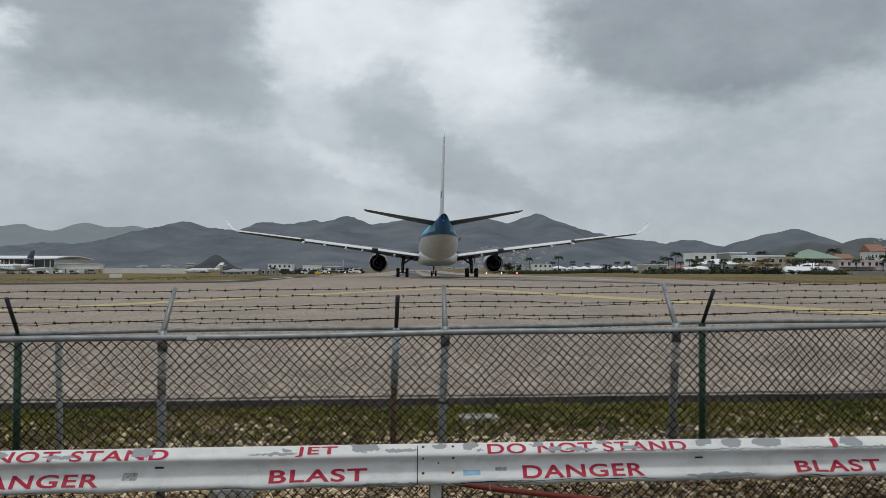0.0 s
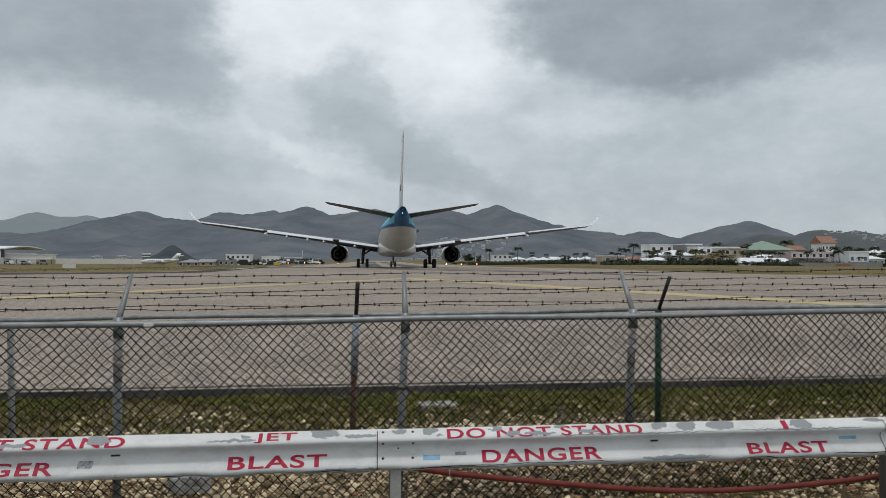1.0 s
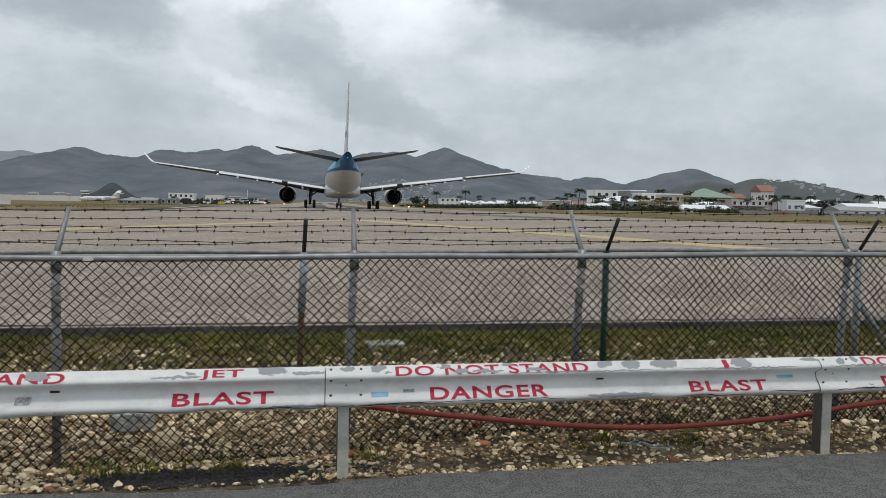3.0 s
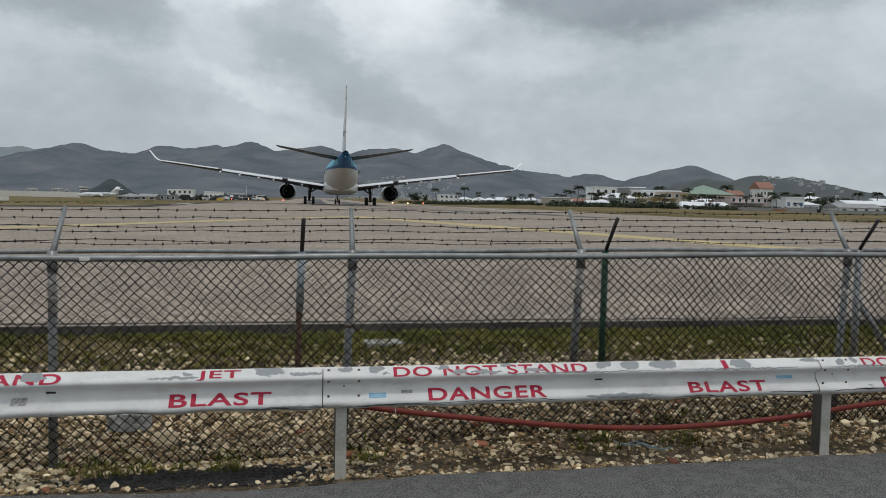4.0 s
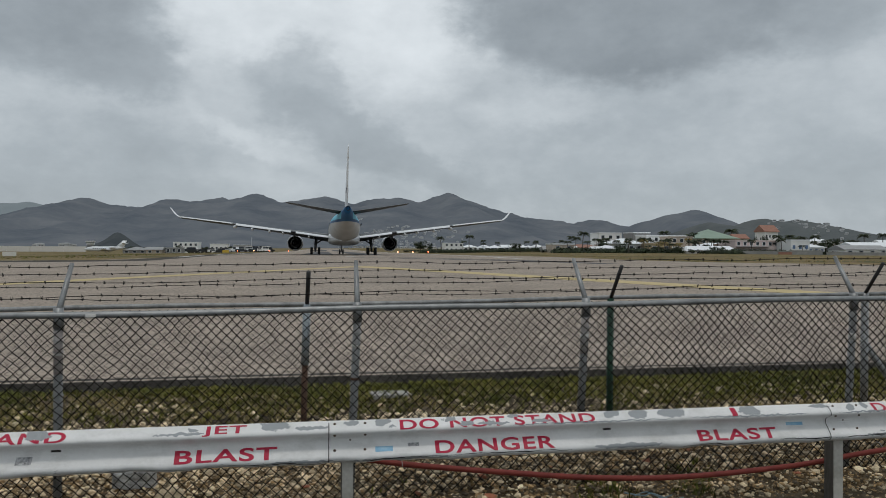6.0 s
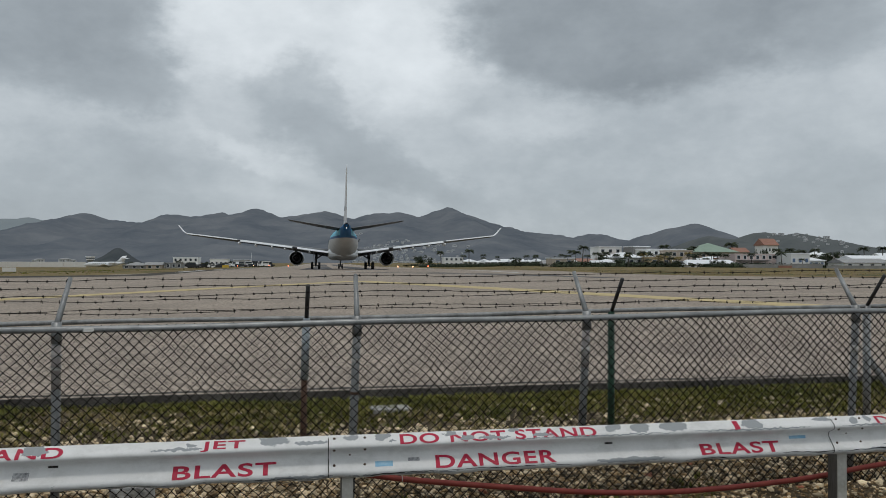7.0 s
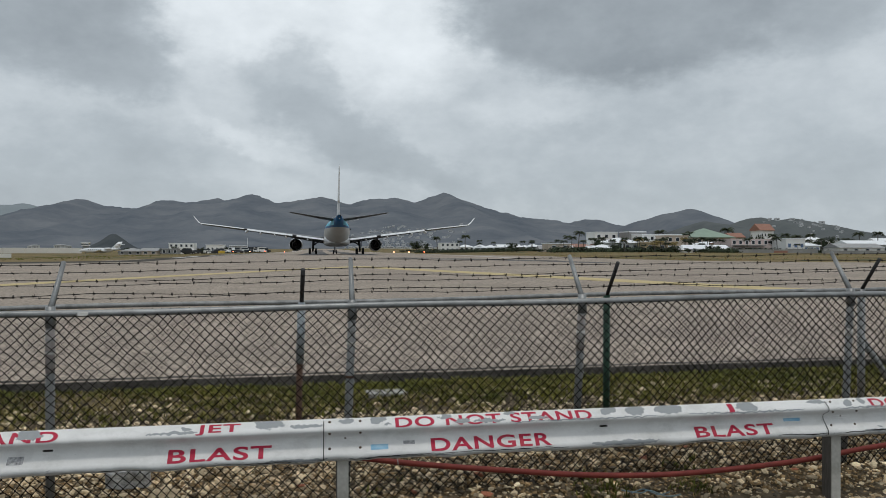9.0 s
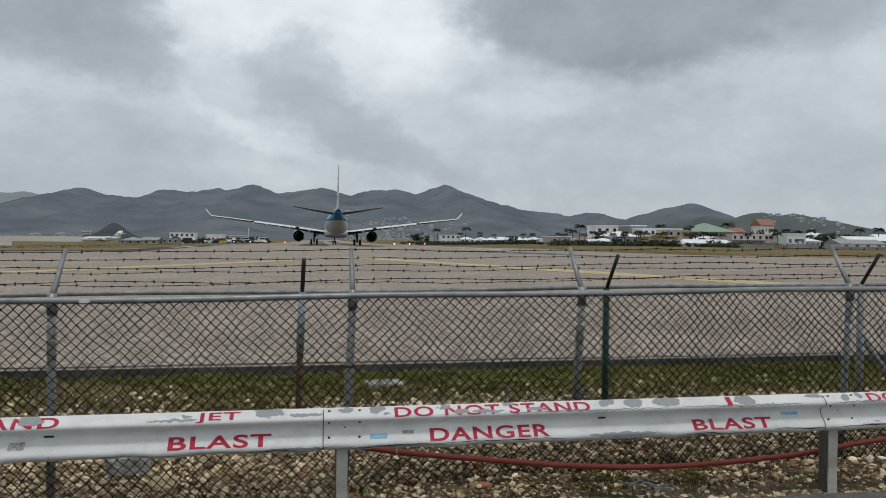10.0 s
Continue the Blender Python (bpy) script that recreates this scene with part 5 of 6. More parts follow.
house("white bungalow with a broad sheet roof", 87.7, 97.5, 250, 9, 5.2, WALL_WHITE, "hip", ROOF_WHITE, 4, 1, 0.8, 1.5)
house("small white kiosk with a low sheet roof", 79.0, 85.0, 236, 6, 3.0, WALL_WHITE, "hip", ROOF_WHITE, 2, 1, 0.7, 0.9)
house("low white house with a grey gable roof", 103.5, 115.0, 226, 7, 2.9, WALL_WHITE, "gable", ROOF_WHITE, 5, 1, 0.6, 1.0)
house("narrow white hut with a pale roof", 100.6, 103.2, 224, 7, 2.9, WALL_WHITE, "hip", ROOF_WHITE, 1, 1, 0.3, 1.3)
house("ochre yellow wall of a small building", 97.0, 104.5, 244, 6, 3.7, WALL_YELLOW, "flat", WALL_YELLOW, 2, 1)
house("white house with blue shutters", 136.0, 142.0, 232, 8, 4.95, WALL_WHITE, "flat", ROOF_WHITE, 3, 1, win=BLUE_TRIM)
house("white annex with a blue door row", 142.0, 147.5, 233, 7, 3.7, WALL_WHITE, "hip", ROOF_WHITE, 3, 1, 0.4, 0.8, win=BLUE_TRIM)
house("long white metal shed", 148.5, 162.5, 225, 8, 3.4, WALL_WHITE, "gable", ROOF_GREY, 4, 1, 0.3, 1.1, category="shed")
house("white shed with a grey side", 156.5, 170.0, 232, 9, 4.4, WALL_GREY, "gable", ROOF_WHITE, 4, 1, 0.3, 1.2, category="shed")
house("white two-storey house with balconies", 59.6, 69.3, 420, 9, 4.4, WALL_WHITE, "flat", ROOF_WHITE, 4, 2)
house("white house far behind the palms", 71.0, 78.5, 430, 9, 3.6, WALL_WHITE, "hip", ROOF_WHITE, 3, 1, 0.4, 1.2)
rnd = random.Random(21)
for k in range(15):
    x = 64 + k * 2.9 + rnd.uniform(-1, 1)
    y = rnd.uniform(305, 370) + k * 1.5
    house("small white house with a pale sheet roof", x * y / 330 - 2.8, x * y / 330 + 2.8, y, 6, rnd.uniform(2.2, 3.6) + 0.2, rnd.choice((WALL_WHITE, WALL_BEIGE, WALL_WHITE)), rnd.choice(("hip", "gable")), rnd.choice((ROOF_WHITE, ROOF_GREY, ROOF_RED, ROOF_WHITE)), 2, 1, 0.4, 1.1)
for k in range(16):
    y = rnd.uniform(300, 400)
    x = (0.40 + 0.022 * k) * y * 1.0 + rnd.uniform(-3, 3)
    house("white house among palms", x - 4, x + 4, y, 7, 4.2 + rnd.uniform(0, 3.2), rnd.choice((WALL_WHITE, WALL_WHITE, WALL_WHITE, WALL_PINK)), rnd.choice(("hip", "flat", "gable")), rnd.choice((ROOF_WHITE, ROOF_GREY, ROOF_WHITE)), 3, 1, 0.4, 1.3)

# smaller houses between the palms, close behind the hedge
for k in range(22):
    y = rnd.uniform(246, 300)
    x = (0.275 + 0.0125 * k) * y + rnd.uniform(-1.5, 1.5)
    w = rnd.uniform(2.4, 4.6)
    house("low white house between palms", x - w, x + w, y, rnd.uniform(5, 8), 2.2 + rnd.uniform(0, 1.2) + 0.06 * k, rnd.choice((WALL_WHITE, WALL_WHITE, WALL_BEIGE, WALL_GREY)), rnd.choice(("hip", "flat", "gable")), rnd.choice((ROOF_WHITE, ROOF_WHITE, ROOF_GREY, ROOF_RED)), rnd.choice((2, 3)), 1, 0.5, rnd.uniform(0.8, 1.3))

# boundary walls beside the field
for x0, x1, y, top, mt, label in ((113.6, 130.6, 222, 1.55, WALL_GREY, "long grey block boundary wall"), (126.0, 130.0, 221, 1.3, ROOF_RED, "short red-brown gate panel"), (130.6, 140.5, 223, 1.75, WALL_GREY, "grey boundary wall"), (140.5, 172, 221, 1.3, WALL_GREY, "low grey boundary wall")):
    w = thing("boundary_wall", label, "wall", at=(x0, y, ground_z(x0, y) - 0.2))
    part("wall_body", boxed(0, x1 - x0, 0, 0.25, 0, top - ground_z(x0, y) + 0.2, 0.02), mt, w)
    part("coping", boxed(0.02, x1 - x0 - 0.02, -0.05, 0.3, top - ground_z(x0, y) + 0.2, top - ground_z(x0, y) + 0.28, 0.02), CONCRETE, w)


def palm(seed, leaf):
    """A coconut palm 10 m high: leaning ringed trunk and drooping feather leaves."""
    rnd = random.Random(seed)
    p = thing("palm_tree", "slender palm with drooping fronds", "palm tree", "palms behind the runway")
    lean = rnd.uniform(-0.7, 0.7)
    trunk = [(lean * (u ** 2), 0.2 * math.sin(u * 3), 8.3 * u) for u in [k / 8 for k in range(9)]]
    rod("trunk", trunk, [0.26 - 0.015 * k for k in range(9)], BARK, p, n=8)
    top = Vector(trunk[-1])
    for k in range(24):
        a = k * 2.399 + rnd.uniform(-0.2, 0.2)
        up = rnd.uniform(-0.25, 1.1)
        L = rnd.uniform(2.3, 3.1)
        d = Vector((math.cos(a), math.sin(a), 0))
        V, Fc = [], []
        pts = [top + d * (L * u) + Vector((0, 0, L * (up * u - (0.55 + 0.5 * up) * u * u))) for u in [j / 10 for j in range(11)]]
        tube(V, Fc, pts, [0.045 - 0.0035 * j for j in range(11)], 3, False)
        s = Vector((-d.y, d.x, 0))
        for j in range(1, 11):
            for q in (-1, 1):
                for half in (0.0, 0.5):
                    c = pts[j - 1].lerp(pts[j], half)
                    ln = 0.95 * math.sin(math.pi * (0.12 + 0.80 * (j + half) / 11))
                    tip = c + s * q * ln * 0.75 + d * ln * 0.45 - Vector((0, 0, ln * 0.55))
                    i = len(V)
                    w = d * 0.10
                    V += [tuple(c - w), tuple(c + w), tuple(tip)]
                    Fc.append((i, i + 1, i + 2))
        raw("frond", V, Fc, leaf, p)
    return p


PALMS = [(59.4, 430, 8.3), (68.9, 400, 8.8), (75.8, 400, 6.2), (78.4, 380, 5.1), (73.0, 300, 4.9), (76.1, 300, 4.6), (80.5, 270, 6.5), (82.8, 265, 8.0), (86.4, 262, 5.6), (86.3, 232, 4.3), (91.6, 234, 5.1), (95.3, 232, 4.4), (99.3, 236, 5.0), (138.2, 330, 10.1), (135.3, 300, 8.1), (141.8, 310, 9.0), (113.6, 240, 5.7), (114.8, 238, 5.3), (175.3, 345, 11.7), (170.6, 300, 8.1), (175.5, 300, 8.2), (179.1, 290, 8.0), (199.3, 290, 8.7), (206.9, 290, 8.9), (99.0, 228, 3.5), (168.1, 280, 7.3)]
PALMS += [(78.5, 246, 4.6), (82.0, 240, 4.0), (89.0, 240, 4.8), (94.0, 243, 5.4), (97.5, 229, 3.8), (102.0, 246, 5.2), (105.5, 234, 4.6), (108.5, 237, 5.0), (117.5, 236, 5.0), (120.0, 246, 5.6), (146.0, 252, 6.0), (150.5, 255, 6.2), (155, 262, 6.6), (62.5, 380, 5.6), (66, 350, 4.4), (84, 330, 5.4), (92, 320, 5.6), (93.2, 227, 3.6), (96.2, 230, 4.3), (100.8, 231, 4.0), (91.0, 229, 3.2)]
PALMS += [(70 + 5.1 * k + 2.0 * math.sin(k * 4.1), 238 + 14 * abs(math.sin(k * 2.9)), 3.6 + 2.2 * abs(math.sin(k * 1.3 + 0.4))) for k in range(17)]
PALMS += [(84 + 4.3 * k + 2.4 * math.sin(k * 2.3), 226 + 22 * abs(math.sin(k * 1.7)), 3.4 + 2.4 * abs(math.sin(k * 2.1 + 0.9))) for k in range(18)]
kinds = [palm(s, PALM_LEAF) for s in (31, 32, 33)] + [palm(34, PALM_DRY)]
tagged(kinds[3], "palm with yellowing fronds")
later = []
for i, (x, y, top) in enumerate(PALMS):
    k = 3 if i in (10, 11, 24, 28, 43, 44, 45, 52, 55, 59) else i % 3
    z = ground_z(x, y)
    s = (top - z) / 9.6
    m = pose(x, y, z - 0.05, 0, 0, i * 77) @ Matrix.Diagonal((max(s, 0.46), max(s, 0.46), s, 1))
    if i in (0, 1, 2, 10):
        later.append((kinds[k], m))
    else:
        copy_thing(kinds[k], m)
for ob, m in later:
    ob.matrix_basis = m


def tree(seed):
    """A broad dark tree: short trunk, limbs, and a crown of loose leaf clumps."""
    rnd = random.Random(seed)
    t = thing("tree", "dense dark green broadleaf tree", "tree", "trees behind the runway")
    rod("trunk", [(0, 0, 0), (0.05, 0, 0.2), (0.0, 0.05, 0.45)], [0.05, 0.04, 0.03], BARK, t, n=7)
    for k in range(5):
        a = k * 1.256
        rod("limb", [(0, 0.04, 0.36), (0.13 * math.cos(a), 0.13 * math.sin(a), 0.52), (0.27 * math.cos(a), 0.27 * math.sin(a), 0.66)], [0.025, 0.018, 0.008], BARK, t, n=5)
    clumps = [(Vector((rnd.gauss(0, 0.22), rnd.gauss(0, 0.20), rnd.uniform(0.36, 0.88))), rnd.uniform(0.10, 0.20)) for _ in range(26)]
    V, Fc = [], []
    for c, r in clumps:
        for _ in range(75):
            d = Vector((rnd.gauss(0, 1), rnd.gauss(0, 1), rnd.gauss(0, 1))).normalized()
            p = c + d * r * rnd.uniform(0.65, 1.05)
            u = d.orthogonal().normalized() * rnd.uniform(0.016, 0.034)
            w = (d + Vector((rnd.gauss(0, 0.5), rnd.gauss(0, 0.5), rnd.gauss(0, 0.5)))).cross(u).normalized() * rnd.uniform(0.016, 0.034)
            i = len(V)
            V += [tuple(p - u), tuple(p + w), tuple(p + u), tuple(p - w)]
            Fc.append((i, i + 1, i + 2, i + 3))
    raw("crown", V, Fc, LEAF, t)
    return t


TREES = [(45.0, 400, 6.0, 7.0), (48.4, 390, 4.5, 3.7), (76.2, 270, 4.2, 5.4), (74.7, 275, 3.2, 2.9), (88.8, 262, 5.7, 4.6), (89.8, 255, 4.6, 3.1), (109.1, 226, 3.2, 2.4), (151.7, 240, 5.0, 5.5), (170.6, 310, 7.9, 2.9), (167.5, 290, 6.7, 5.1), (171.4, 318, 7.6, 2.1), (168.3, 260, 6.3, 5.2), (168.8, 250, 5.9, 3.7), (118.7, 260, 5.1, 2.8), (71.1, 310, 4.1, 4.2)]
TREES += [(60 + 3.4 * k + 1.3 * math.sin(k * 5.0), 262 - 3 * k + 6 * math.sin(k * 2.0), 1.3 + 0.9 * abs(math.sin(k * 1.7)), 4.2) for k in range(13)]
TREES += [(36 + 2.6 * k, 372 - 8 * k, 0.9 + 0.7 * abs(math.sin(k * 2.7)), 4.4) for k in range(11)]
TREES += [(78 + 3.6 * k + math.sin(k * 3.0), 231 + 5 * math.sin(k * 4.0), 1.6 + 1.5 * abs(math.sin(k * 2.3)), 3.4) for k in range(12)]
TREES += [(-63, 341, 2.2, 3.2), (-57, 344, 2.6, 3.4), (-52, 340, 1.8, 3.0), (-47, 346, 2.3, 3.6), (-42, 392, 2.4, 4.0), (-78, 360, 2.0, 3.0), (-100, 470, 1.8, 5.0), (-120, 474, 2.2, 5.0)]
TREES += [(140 + 5.2 * k, 246 + 5 * math.sin(k), 3.6 + 1.6 * abs(math.sin(k * 1.9)), 4.6) for k in range(8)]
tk = [tree(s) for s in (41, 42, 43)]
later = []
for i, (x, y, top, w) in enumerate(TREES):
    z = ground_z(x, y)
    H = top - z
    w *= 0.82
    H = max(1.0, H * 0.9)
    m = pose(x, y, z - 0.03, 0, 0, i * 61) @ Matrix.Diagonal((w * 1.1, w * 1.1, H * 1.05, 1))
    if i < 3:
        later.append((tk[i], m))
    else:
        copy_thing(tk[i % 3], m)
for ob, m in later:
    ob.matrix_basis = m


# hedge and scrub at the field's rim
def scrub(name, count, place, size, material, seed, label):
    rnd = random.Random(seed)
    V, Fc = [], []
    for _ in range(count):
        x, y, r = place(rnd)
        z = ground_z(x, y)
        for _k in range(16):
            d = Vector((rnd.gauss(0, 1), rnd.gauss(0, 0.6), abs(rnd.gauss(0, 0.8)))).normalized()
            p = Vector((x, y, z)) + Vector((d.x * r * 1.3, d.y * r, d.z * r * rnd.uniform(0.6, 1.0)))
            u = d.orthogonal().normalized() * size * rnd.uniform(0.5, 1)
            w = d.cross(u).normalized() * size * rnd.uniform(0.4, 0.9)
            i = len(V)
            V += [tuple(p - u), tuple(p + w), tuple(p + u), tuple(p - w)]
            Fc.append((i, i + 1, i + 2, i + 3))
    return tagged(raw(name, V, Fc, material), label, "bushes", kind="stuff")


def hedge_line(r):
    u = r.random()
    return (38 + 75 * u, 330 - 112 * u + r.uniform(-2, 2), r.uniform(0.7, 1.6))


scrub("bushes", 1700, hedge_line, 0.34, LEAF, 51, "dark scrub hedge along the airfield boundary")


def town_bushes(r):
    y = 226 + 30 * r.random()
    return ((0.28 + 0.40 * r.random()) * y, y, r.uniform(0.5, 1.9))


scrub("bushes", 1500, town_bushes, 0.42, LEAF, 54, "dark garden bushes between the houses")


def rough_grass(r):
    y = 88 + 142 * r.random() ** 1.3
    return (40 + 85 * r.random() ** 1.4, y, r.uniform(0.04, 0.09))


scrub("bushes", 2600, rough_grass, 0.05, DRY_BLADE, 52, "low tussocks on the dry airfield grass")


def rough_left(r):
    y = 96 + 95 * r.random()
    return (-24 - 52 * r.random(), y, r.uniform(0.04, 0.09))


scrub("bushes", 1100, rough_left, 0.07, BLADE, 53, "low olive tussocks beside the runway")


# far houses on the slopes, distance haze mixed into wall and roof colours
HAZY_WALL = mat("haze_greyed_render", (0.40, 0.41, 0.415), (0.62, 0.625, 0.62), 0.02, 0.95, spec=0.1, fine=0.3)


HAZY_ROOF = mat("haze_greyed_roof", (0.26, 0.265, 0.27), (0.42, 0.415, 0.41), 0.02, 0.95, spec=0.1, fine=0.3)


def slope_house():
    h = thing("hillside_house", "tiny pale house on the far hillside", "house", "houses on the hillside")
    part("wall", boxed(-5, 5, -4, 4, -3, 4.0, 0.1), HAZY_WALL, h)
    V = [(-5.6, -4.6, 3.9), (5.6, -4.6, 3.9), (5.6, 4.6, 3.9), (-5.6, 4.6, 3.9), (-2, 0, 5.3), (2, 0, 5.3)]
    raw("roof", V, [(0, 1, 5, 4), (1, 2, 5), (2, 3, 4, 5), (3, 0, 4), (3, 2, 1, 0)], HAZY_ROOF, h)
    for k in (-2.5, 0.2, 2.7):
        part("window", boxed(k - 0.7, k + 0.7, -4.06, -3.9, 0.6, 2.2), GLASS, h)
    return h


bpy.context.view_layer.update()
DEPS = bpy.context.evaluated_depsgraph_get()


def land_z(x, y):
    hit, place, *_ = scene.ray_cast(DEPS, Vector((x, y, 900)), Vector((0, 0, -1)))
    return place.z if hit else 0.0


rnd = random.Random(71)
first = slope_house()
spots = []
while len(spots) < 190:
    x, y = rnd.gauss(152, 58), rnd.uniform(1640, 2300)
    if 40 < x < 300:
        spots.append((x * y / 1700, y, rnd.uniform(0.35, 0.85)))
while len(spots) < 204:
    spots.append((rnd.uniform(20, 90) * 1.2, rnd.uniform(2350, 2500), rnd.uniform(0.7, 1.1)))
while len(spots) < 250:
    spots.append((rnd.uniform(690, 850), rnd.uniform(1060, 1290), rnd.uniform(0.25, 0.6)))
while len(spots) < 256:
    spots.append((rnd.uniform(-560, -480), rnd.uniform(1700, 1750), rnd.uniform(0.9, 1.7)))
for i, (x, y, s) in enumerate(spots):
    m = pose(x, y, land_z(x, y) + 1.2 * s, 0, 0, rnd.uniform(-40, 40)) @ Matrix.Diagonal((s * rnd.uniform(0.8, 1.5), s, s, 1))
    if i == 0:
        first_at = m
    else:
        copy_thing(first, m)
first.matrix_basis = first_at


# ---------------------------------------------------------------- apron on the far side
def small_jet(name, label, x, y, turn, scale, fin_mat, fin_h=3.1):
    """A business jet: slim body, low wings, three rear engines and a T-tail."""
    z = ground_z(x, y)
    a = thing(name, label, "aircraft", at=(x, y, z), turn=turn)
    a.scale = (scale, scale, scale)
    st = [(9.8, 1.75, 0.05), (9.0, 1.8, 0.45), (7.5, 1.95, 0.9), (5.5, 2.0, 1.15), (-3, 2.0, 1.15), (-6, 2.3, 0.85), (-9, 2.7, 0.35), (-9.6, 2.75, 0.15)]
    body = loft("fuselage", [circle(yy, 0, zc, r, n=20) for yy, zc, r in st], WHITE_PAINT, a)
    for s in (-1, 1):
        loft("wing", [wing_ring(s * xx, le, te, zz, th) for xx, le, te, zz, th in ((0.8, 2.6, -2.6, 1.35, 0.25), (4, 0.2, -2.7, 1.6, 0.16), (9.4, -2.6, -4.0, 2.1, 0.07))], FIN_WHITE, a)
        e = loft("engine", [circle(-2.8, s * 1.75, 2.7, 0.45, n=16), circle(-3.4, s * 1.75, 2.7, 0.56, n=16), circle(-6.0, s * 1.75, 2.7, 0.42, n=16)], WHITE_PAINT, a)
        loft("tailplane", [wing_ring(s * xx, le, te, zz, th) for xx, le, te, zz, th in ((0.1, -8.2, -10.2, 4.6, 0.12), (3.6, -9.4, -10.6, 4.8, 0.05))], FIN_WHITE, a)
        for k in range(7):
            part("cabin_window", boxed(s * 1.13 - 0.03, s * 1.13 + 0.03, 4.6 - k * 0.95, 5.0 - k * 0.95, 2.1, 2.45), GLASS, body)
        rod("gear_leg", [(s * 1.9, -1.2, 0.2), (s * 1.9, -1.2, 1.5)], 0.12, GALV_DARK, a)
    prof = [(0.0, 0.0), (0.3, 1.0), (1.0, 0.1), (1.0, -0.1), (0.3, -1.0)]
    loft("fin", [[(th * t, le - (le - te) * u, zz) for u, t in prof] for zz, le, te, th in ((2.9, -5.2, -9.2, 0.16), (2.9 + fin_h, -8.6, -10.6, 0.08))], fin_mat, a)
    rod("nose_gear_leg", [(0, 6.8, 0.1), (0, 6.8, 1.4)], 0.1, GALV_DARK, a)
    return a


small_jet("business_jet", "white three-engine business jet parked on the apron", -81.8, 331, 82, 0.80, FIN_WHITE)
small_jet("parked_jet", "parked jet with a dark blue tail fin by the terminal", -156, 333, 62, 1.25, NAVY, 4.4)
small_jet("parked_jet", "white jet nose parked on the apron edge", -166, 330, 70, 0.9, FIN_WHITE)

term = thing("terminal_building", "long low airport terminal with a pale roof and glass front", "building", at=(-251, 430, ground_z(-190, 430)))
part("wall", boxed(-70, 70, 0, 40, -0.3, 5.4), WALL_WHITE, term)
V, Fc = [], []
for i in range(15):
    u = i / 14
    yy, zz = -5 + 50 * u, 7.0 + 2.0 * math.sin(math.pi * (0.1 + 0.8 * u))
    V += [(-73, yy, zz), (73, yy, zz), (-73, yy, zz - 0.5), (73, yy, zz - 0.5)]
for i in range(14):
    a = i * 4
    Fc += [(a, a + 1, a + 5, a + 4), (a + 6, a + 7, a + 3, a + 2), (a, a + 4, a + 6, a + 2), (a + 1, a + 3, a + 7, a + 5)]
Fc += [(0, 2, 3, 1), (56, 57, 59, 58)]
raw("roof", V, Fc, ROOF_WHITE, term, "long curved white sheet roof")
for k in range(28):
    part("window", boxed(-69 + k * 5, -64.6 + k * 5, -0.15, 0.05, 3.1, 6.9), TERM_GLASS, term)
for k in range(15):
    rod("column", [(-70 + k * 10, -3.6, -0.3), (-70 + k * 10, -3.6, 7.0)], 0.25, ROOF_WHITE, term, n=8)
pier = thing("boarding_pier", "white boarding pier with a flat roof beside the terminal", "building", at=(-189, 432, ground_z(-175, 432)))
part("wall", boxed(0, 30, 0, 6, 2.2, 4.6, 0.05), WALL_WHITE, pier)
part("roof", boxed(-0.5, 30.5, -0.5, 6.5, 4.6, 4.9, 0.05), ROOF_WHITE, pier)
for k in range(6):
    rod("column", [(1 + 5.6 * k, 3, -0.3), (1 + 5.6 * k, 3, 2.3)], 0.25, WALL_GREY, pier, n=8)

apron_wall = thing("blast_wall", "long low white wall along the apron", "wall", at=(-168, 462, ground_z(-168, 462) - 0.2))
for k in range(8):
    part("panel", boxed(k * 5.6, k * 5.6 + 5.5, 0, 0.3, 0, 3.0, 0.03), SIGN_WHITE, apron_wall)

tower = thing("control_tower", "small white control tower beyond the apron", "tower", at=(-157.3, 600, ground_z(-157.3, 600)))
part("shaft", boxed(-1.6, 1.6, -1.6, 1.6, -0.3, 4.2, 0.1), WALL_GREY, tower)
part("cab", boxed(-2.3, 2.3, -2.3, 2.3, 4.2, 6.2, 0.2), WALL_WHITE, tower)
part("cab_glass", boxed(-2.35, 2.35, -2.35, 2.35, 4.9, 5.6), TERM_GLASS, tower)
part("roof", boxed(-2.6, 2.6, -2.6, 2.6, 6.2, 6.6, 0.1), ROOF_WHITE, tower)

house("grey sheet-roofed shed beside the apron", -75.0, -66.5, 330, 9, 1.6, WALL_GREY, "hip", ROOF_GREY, 3, 1, 0.3, 1.1, category="shed", group="airport sheds")
house("sand-coloured hut with dark openings", -65.8, -60.2, 326, 6, 1.6, WALL_BEIGE, "gable", ROOF_GREY, 2, 1, 0.4, 0.9, group="airport sheds")
house("dark low hut among service gear", -59.5, -53.5, 330, 6, 1.4, WALL_GREY, "flat", ROOF_GREY, 3, 1, group="airport sheds")
house("white two-storey airport office", -72.2, -60.5, 420, 10, 3.9, WALL_WHITE, "flat", ROOF_WHITE, 5, 2, group="airport sheds")
house("white flat-roofed airport service building", -55.5, -47.0, 424, 8, 3.2, WALL_WHITE, "flat", ROOF_WHITE, 4, 1, group="airport sheds")
house("low grey depot with a white roof", -46, -38, 440, 8, 2.8, WALL_GREY, "flat", ROOF_WHITE, 3, 1, group="airport sheds")
house("low white depot beside the apron", -36, -30, 470, 8, 2.0, WALL_WHITE, "flat", ROOF_WHITE, 2, 1, group="airport sheds")


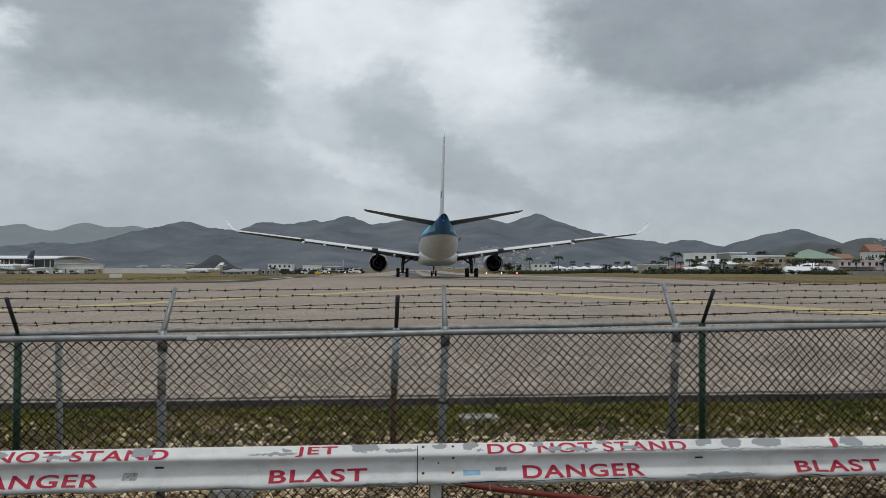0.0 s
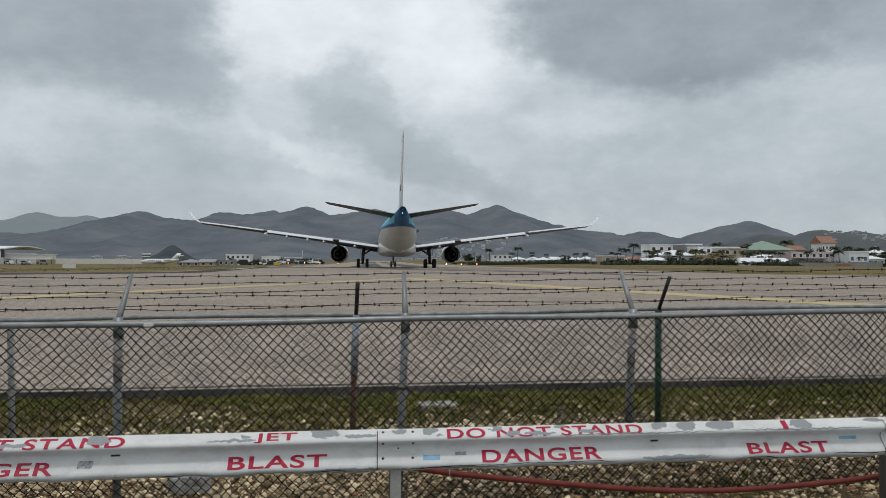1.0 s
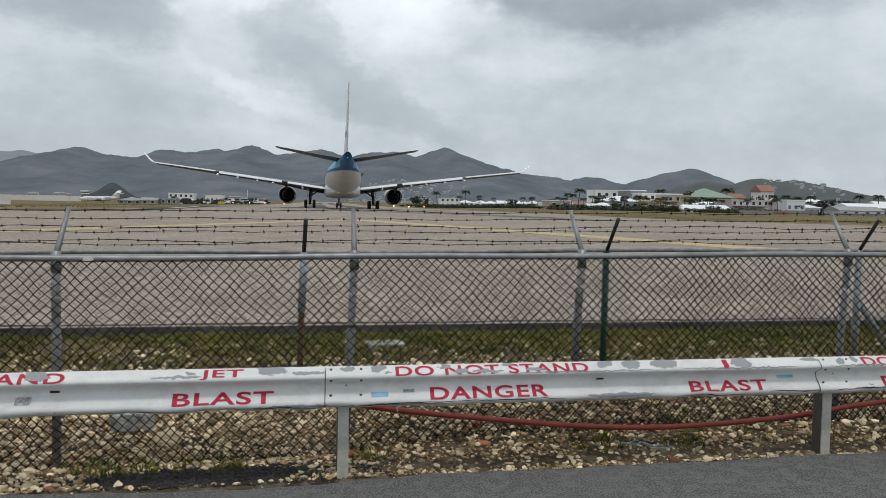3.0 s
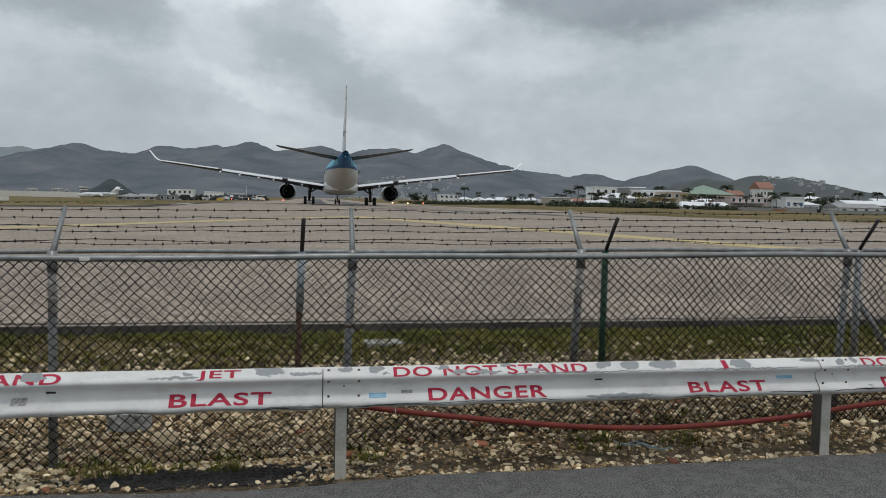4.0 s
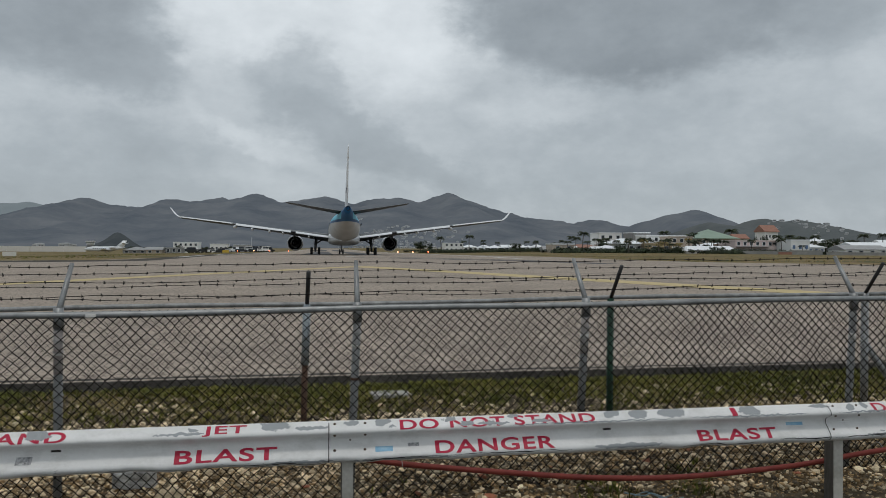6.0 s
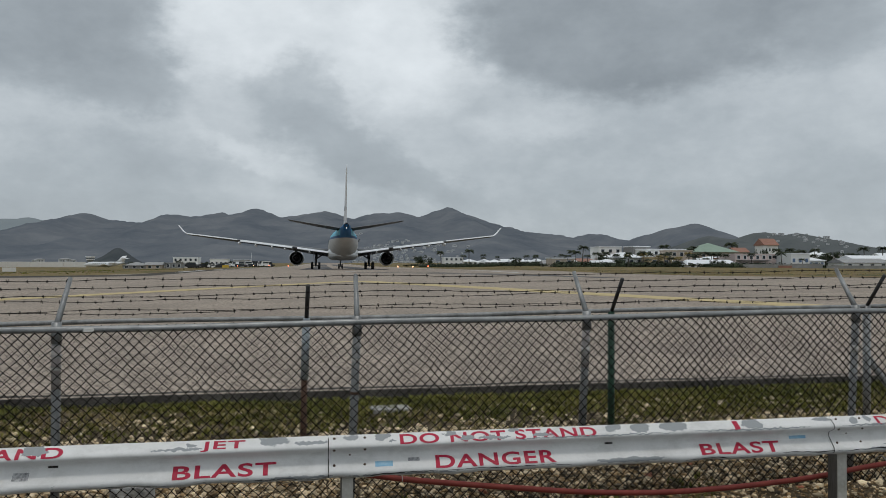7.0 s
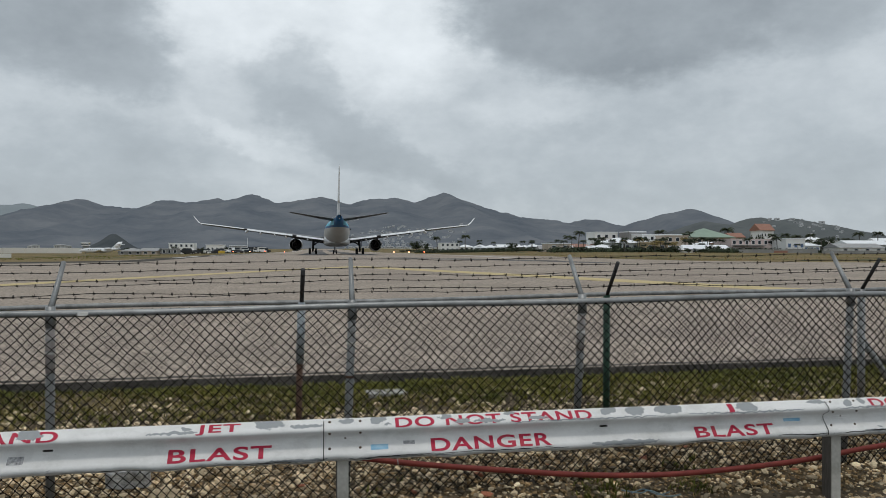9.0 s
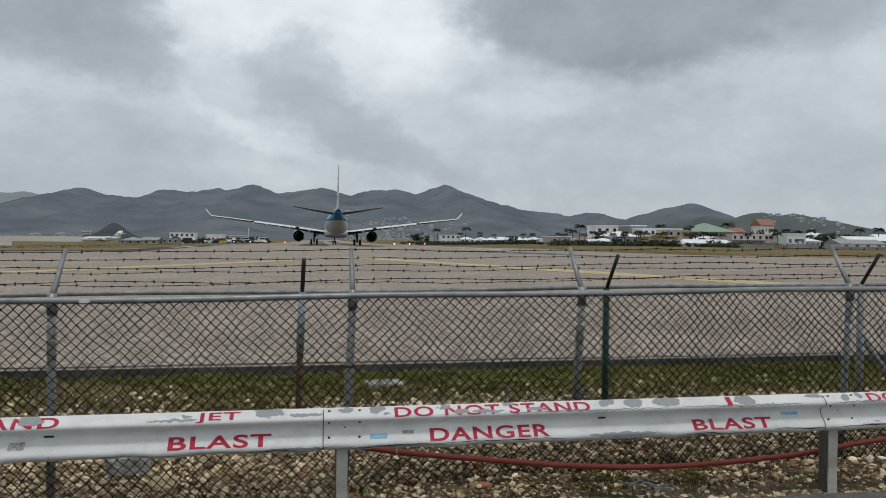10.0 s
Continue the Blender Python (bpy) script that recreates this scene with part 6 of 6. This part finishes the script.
def vehicle(x, y, turn, body_mat, label, L=4.6, W=1.9, H=1.6):
    """A small van or car: body with bonnet step, glass band, four wheels."""
    v = thing("service_vehicle", label, "vehicle", "vehicles on the apron", at=(x, y, ground_z(x, y)), turn=turn)
    prof = [(-L / 2, 0.35), (L / 2, 0.35), (L / 2, 0.85), (L * 0.30, 0.95), (L * 0.18, H), (-L * 0.46, H), (-L / 2, 0.9)]
    Vv = [(px, s * W / 2, pz) for s in (-1, 1) for px, pz in prof]
    n = len(prof)
    raw("body", Vv, [tuple(reversed(range(n))), tuple(range(n, 2 * n))] + [(k, (k + 1) % n, n + (k + 1) % n, n + k) for k in range(n)], body_mat, v)
    part("glass_band", boxed(-L * 0.42, L * 0.20, -W / 2 - 0.01, W / 2 + 0.01, H * 0.62, H * 0.9), GLASS, v)
    for px in (-L * 0.31, L * 0.31):
        for s in (-1, 1):
            rod("wheel", [(px, s * W / 2 - s * 0.2, 0.33), (px, s * W / 2 + s * 0.02, 0.33)], 0.33, TYRE, v, n=14)
    return v


rnd = random.Random(81)
for k in range(17):
    x = -168 + k * 2.1 + rnd.uniform(-0.6, 0.6)
    vehicle(x, 344 + (k % 3) * 11 + rnd.uniform(-1, 1), rnd.uniform(-30, 30), rnd.choice((WALL_WHITE, WHITE_PAINT, WALL_GREY, SIGN_BLACK, WALL_GREY, WHITE_PAINT)), "small service vehicle parked on the apron", L=rnd.choice((2.6, 3.4, 4.4)), H=rnd.choice((1.3, 1.6, 2.0)))
for k in range(12):
    vehicle(-57 + k * 3.1 + rnd.uniform(-0.8, 0.8), 372 + rnd.uniform(-10, 18), rnd.uniform(-30, 30), rnd.choice((WALL_WHITE, WHITE_PAINT, WALL_GREY, SIGN_BLACK)), "parked service vehicle by the sheds", H=rnd.choice((1.6, 2.0, 2.4)))
for k in range(24):
    vehicle(-78 + k * 2.4 + rnd.uniform(-0.8, 0.8), 338 + rnd.uniform(0, 22), rnd.uniform(-40, 40), rnd.choice((WALL_WHITE, WHITE_PAINT, WALL_GREY, SIGN_BLACK, GLASS)), "service vehicle or cart parked by the sheds", L=rnd.choice((2.4, 3.4, 4.8)), H=rnd.choice((1.2, 1.6, 2.2)))
for k in range(16):
    y = 330 - 3 * k
    vehicle(64 + k * 1.9, y + rnd.uniform(-3, 3) + 8, rnd.uniform(-20, 20), rnd.choice((WHITE_PAINT, WHITE_PAINT, WALL_GREY, SIGN_BLACK)), "car parked beside the boundary hedge", H=1.5)

# airfield boards and lights
sign = thing("airfield_sign", "blank pale board on short legs in the grass", "sign", at=(-52.3, 150, ground_z(-52.3, 150)))
part("board", boxed(-1.1, 1.1, -0.06, 0.06, 0.15, 0.85, 0.02), SIGN_WHITE, sign)
for x in (-0.8, 0.8):
    rod("leg", [(x, 0, -0.05), (x, 0, 0.2)], 0.05, GALV, sign, n=8)
sign = thing("airfield_sign", "black and yellow airfield direction sign", "sign", at=(-24.6, 210, ground_z(-24.6, 210)))
part("board", boxed(-1.6, 0.0, -0.1, 0.1, 0.15, 0.75, 0.02), SIGN_BLACK, sign, "black sign panel")
part("board", boxed(0.05, 1.6, -0.1, 0.1, 0.15, 0.75, 0.02), SIGN_YELLOW, sign, "yellow sign panel")
for x in (-1.2, -0.4, 0.5, 1.3):
    rod("leg", [(x, 0, -0.05), (x, 0, 0.2)], 0.05, GALV, sign, n=8)
for x, y, mt in ((-33, 330, LAMP_ORANGE), (-27, 332, LAMP_WHITE), (-21, 328, LAMP_ORANGE), (-14, 334, LAMP_ORANGE), (21.5, 250, LAMP_WHITE), (26.0, 250, LAMP_WHITE), (30.7, 251, LAMP_ORANGE)):
    l = thing("runway_light", "glowing runway light on a short stem", "lamp", "runway lights", at=(x, y, ground_z(x, y)))
    rod("stem", [(0, 0, -0.1), (0, 0, 0.35)], 0.05, SIGN_YELLOW, l, n=8)
    bm = bmesh.new()
    bmesh.ops.create_uvsphere(bm, u_segments=10, v_segments=6, radius=0.20, matrix=Matrix.Translation((0, 0, 0.5)))
    part("lens", bm, mt, l, "glowing lens")
mast = thing("light_mast", "thin pale mast by the service buildings", "mast", at=(-33.5, 400, ground_z(-33.5, 400)))
rod("pole", [(0, 0, -0.1), (0, 0, 6.6)], [0.12, 0.06], ROOF_WHITE, mast, n=8)


motions()
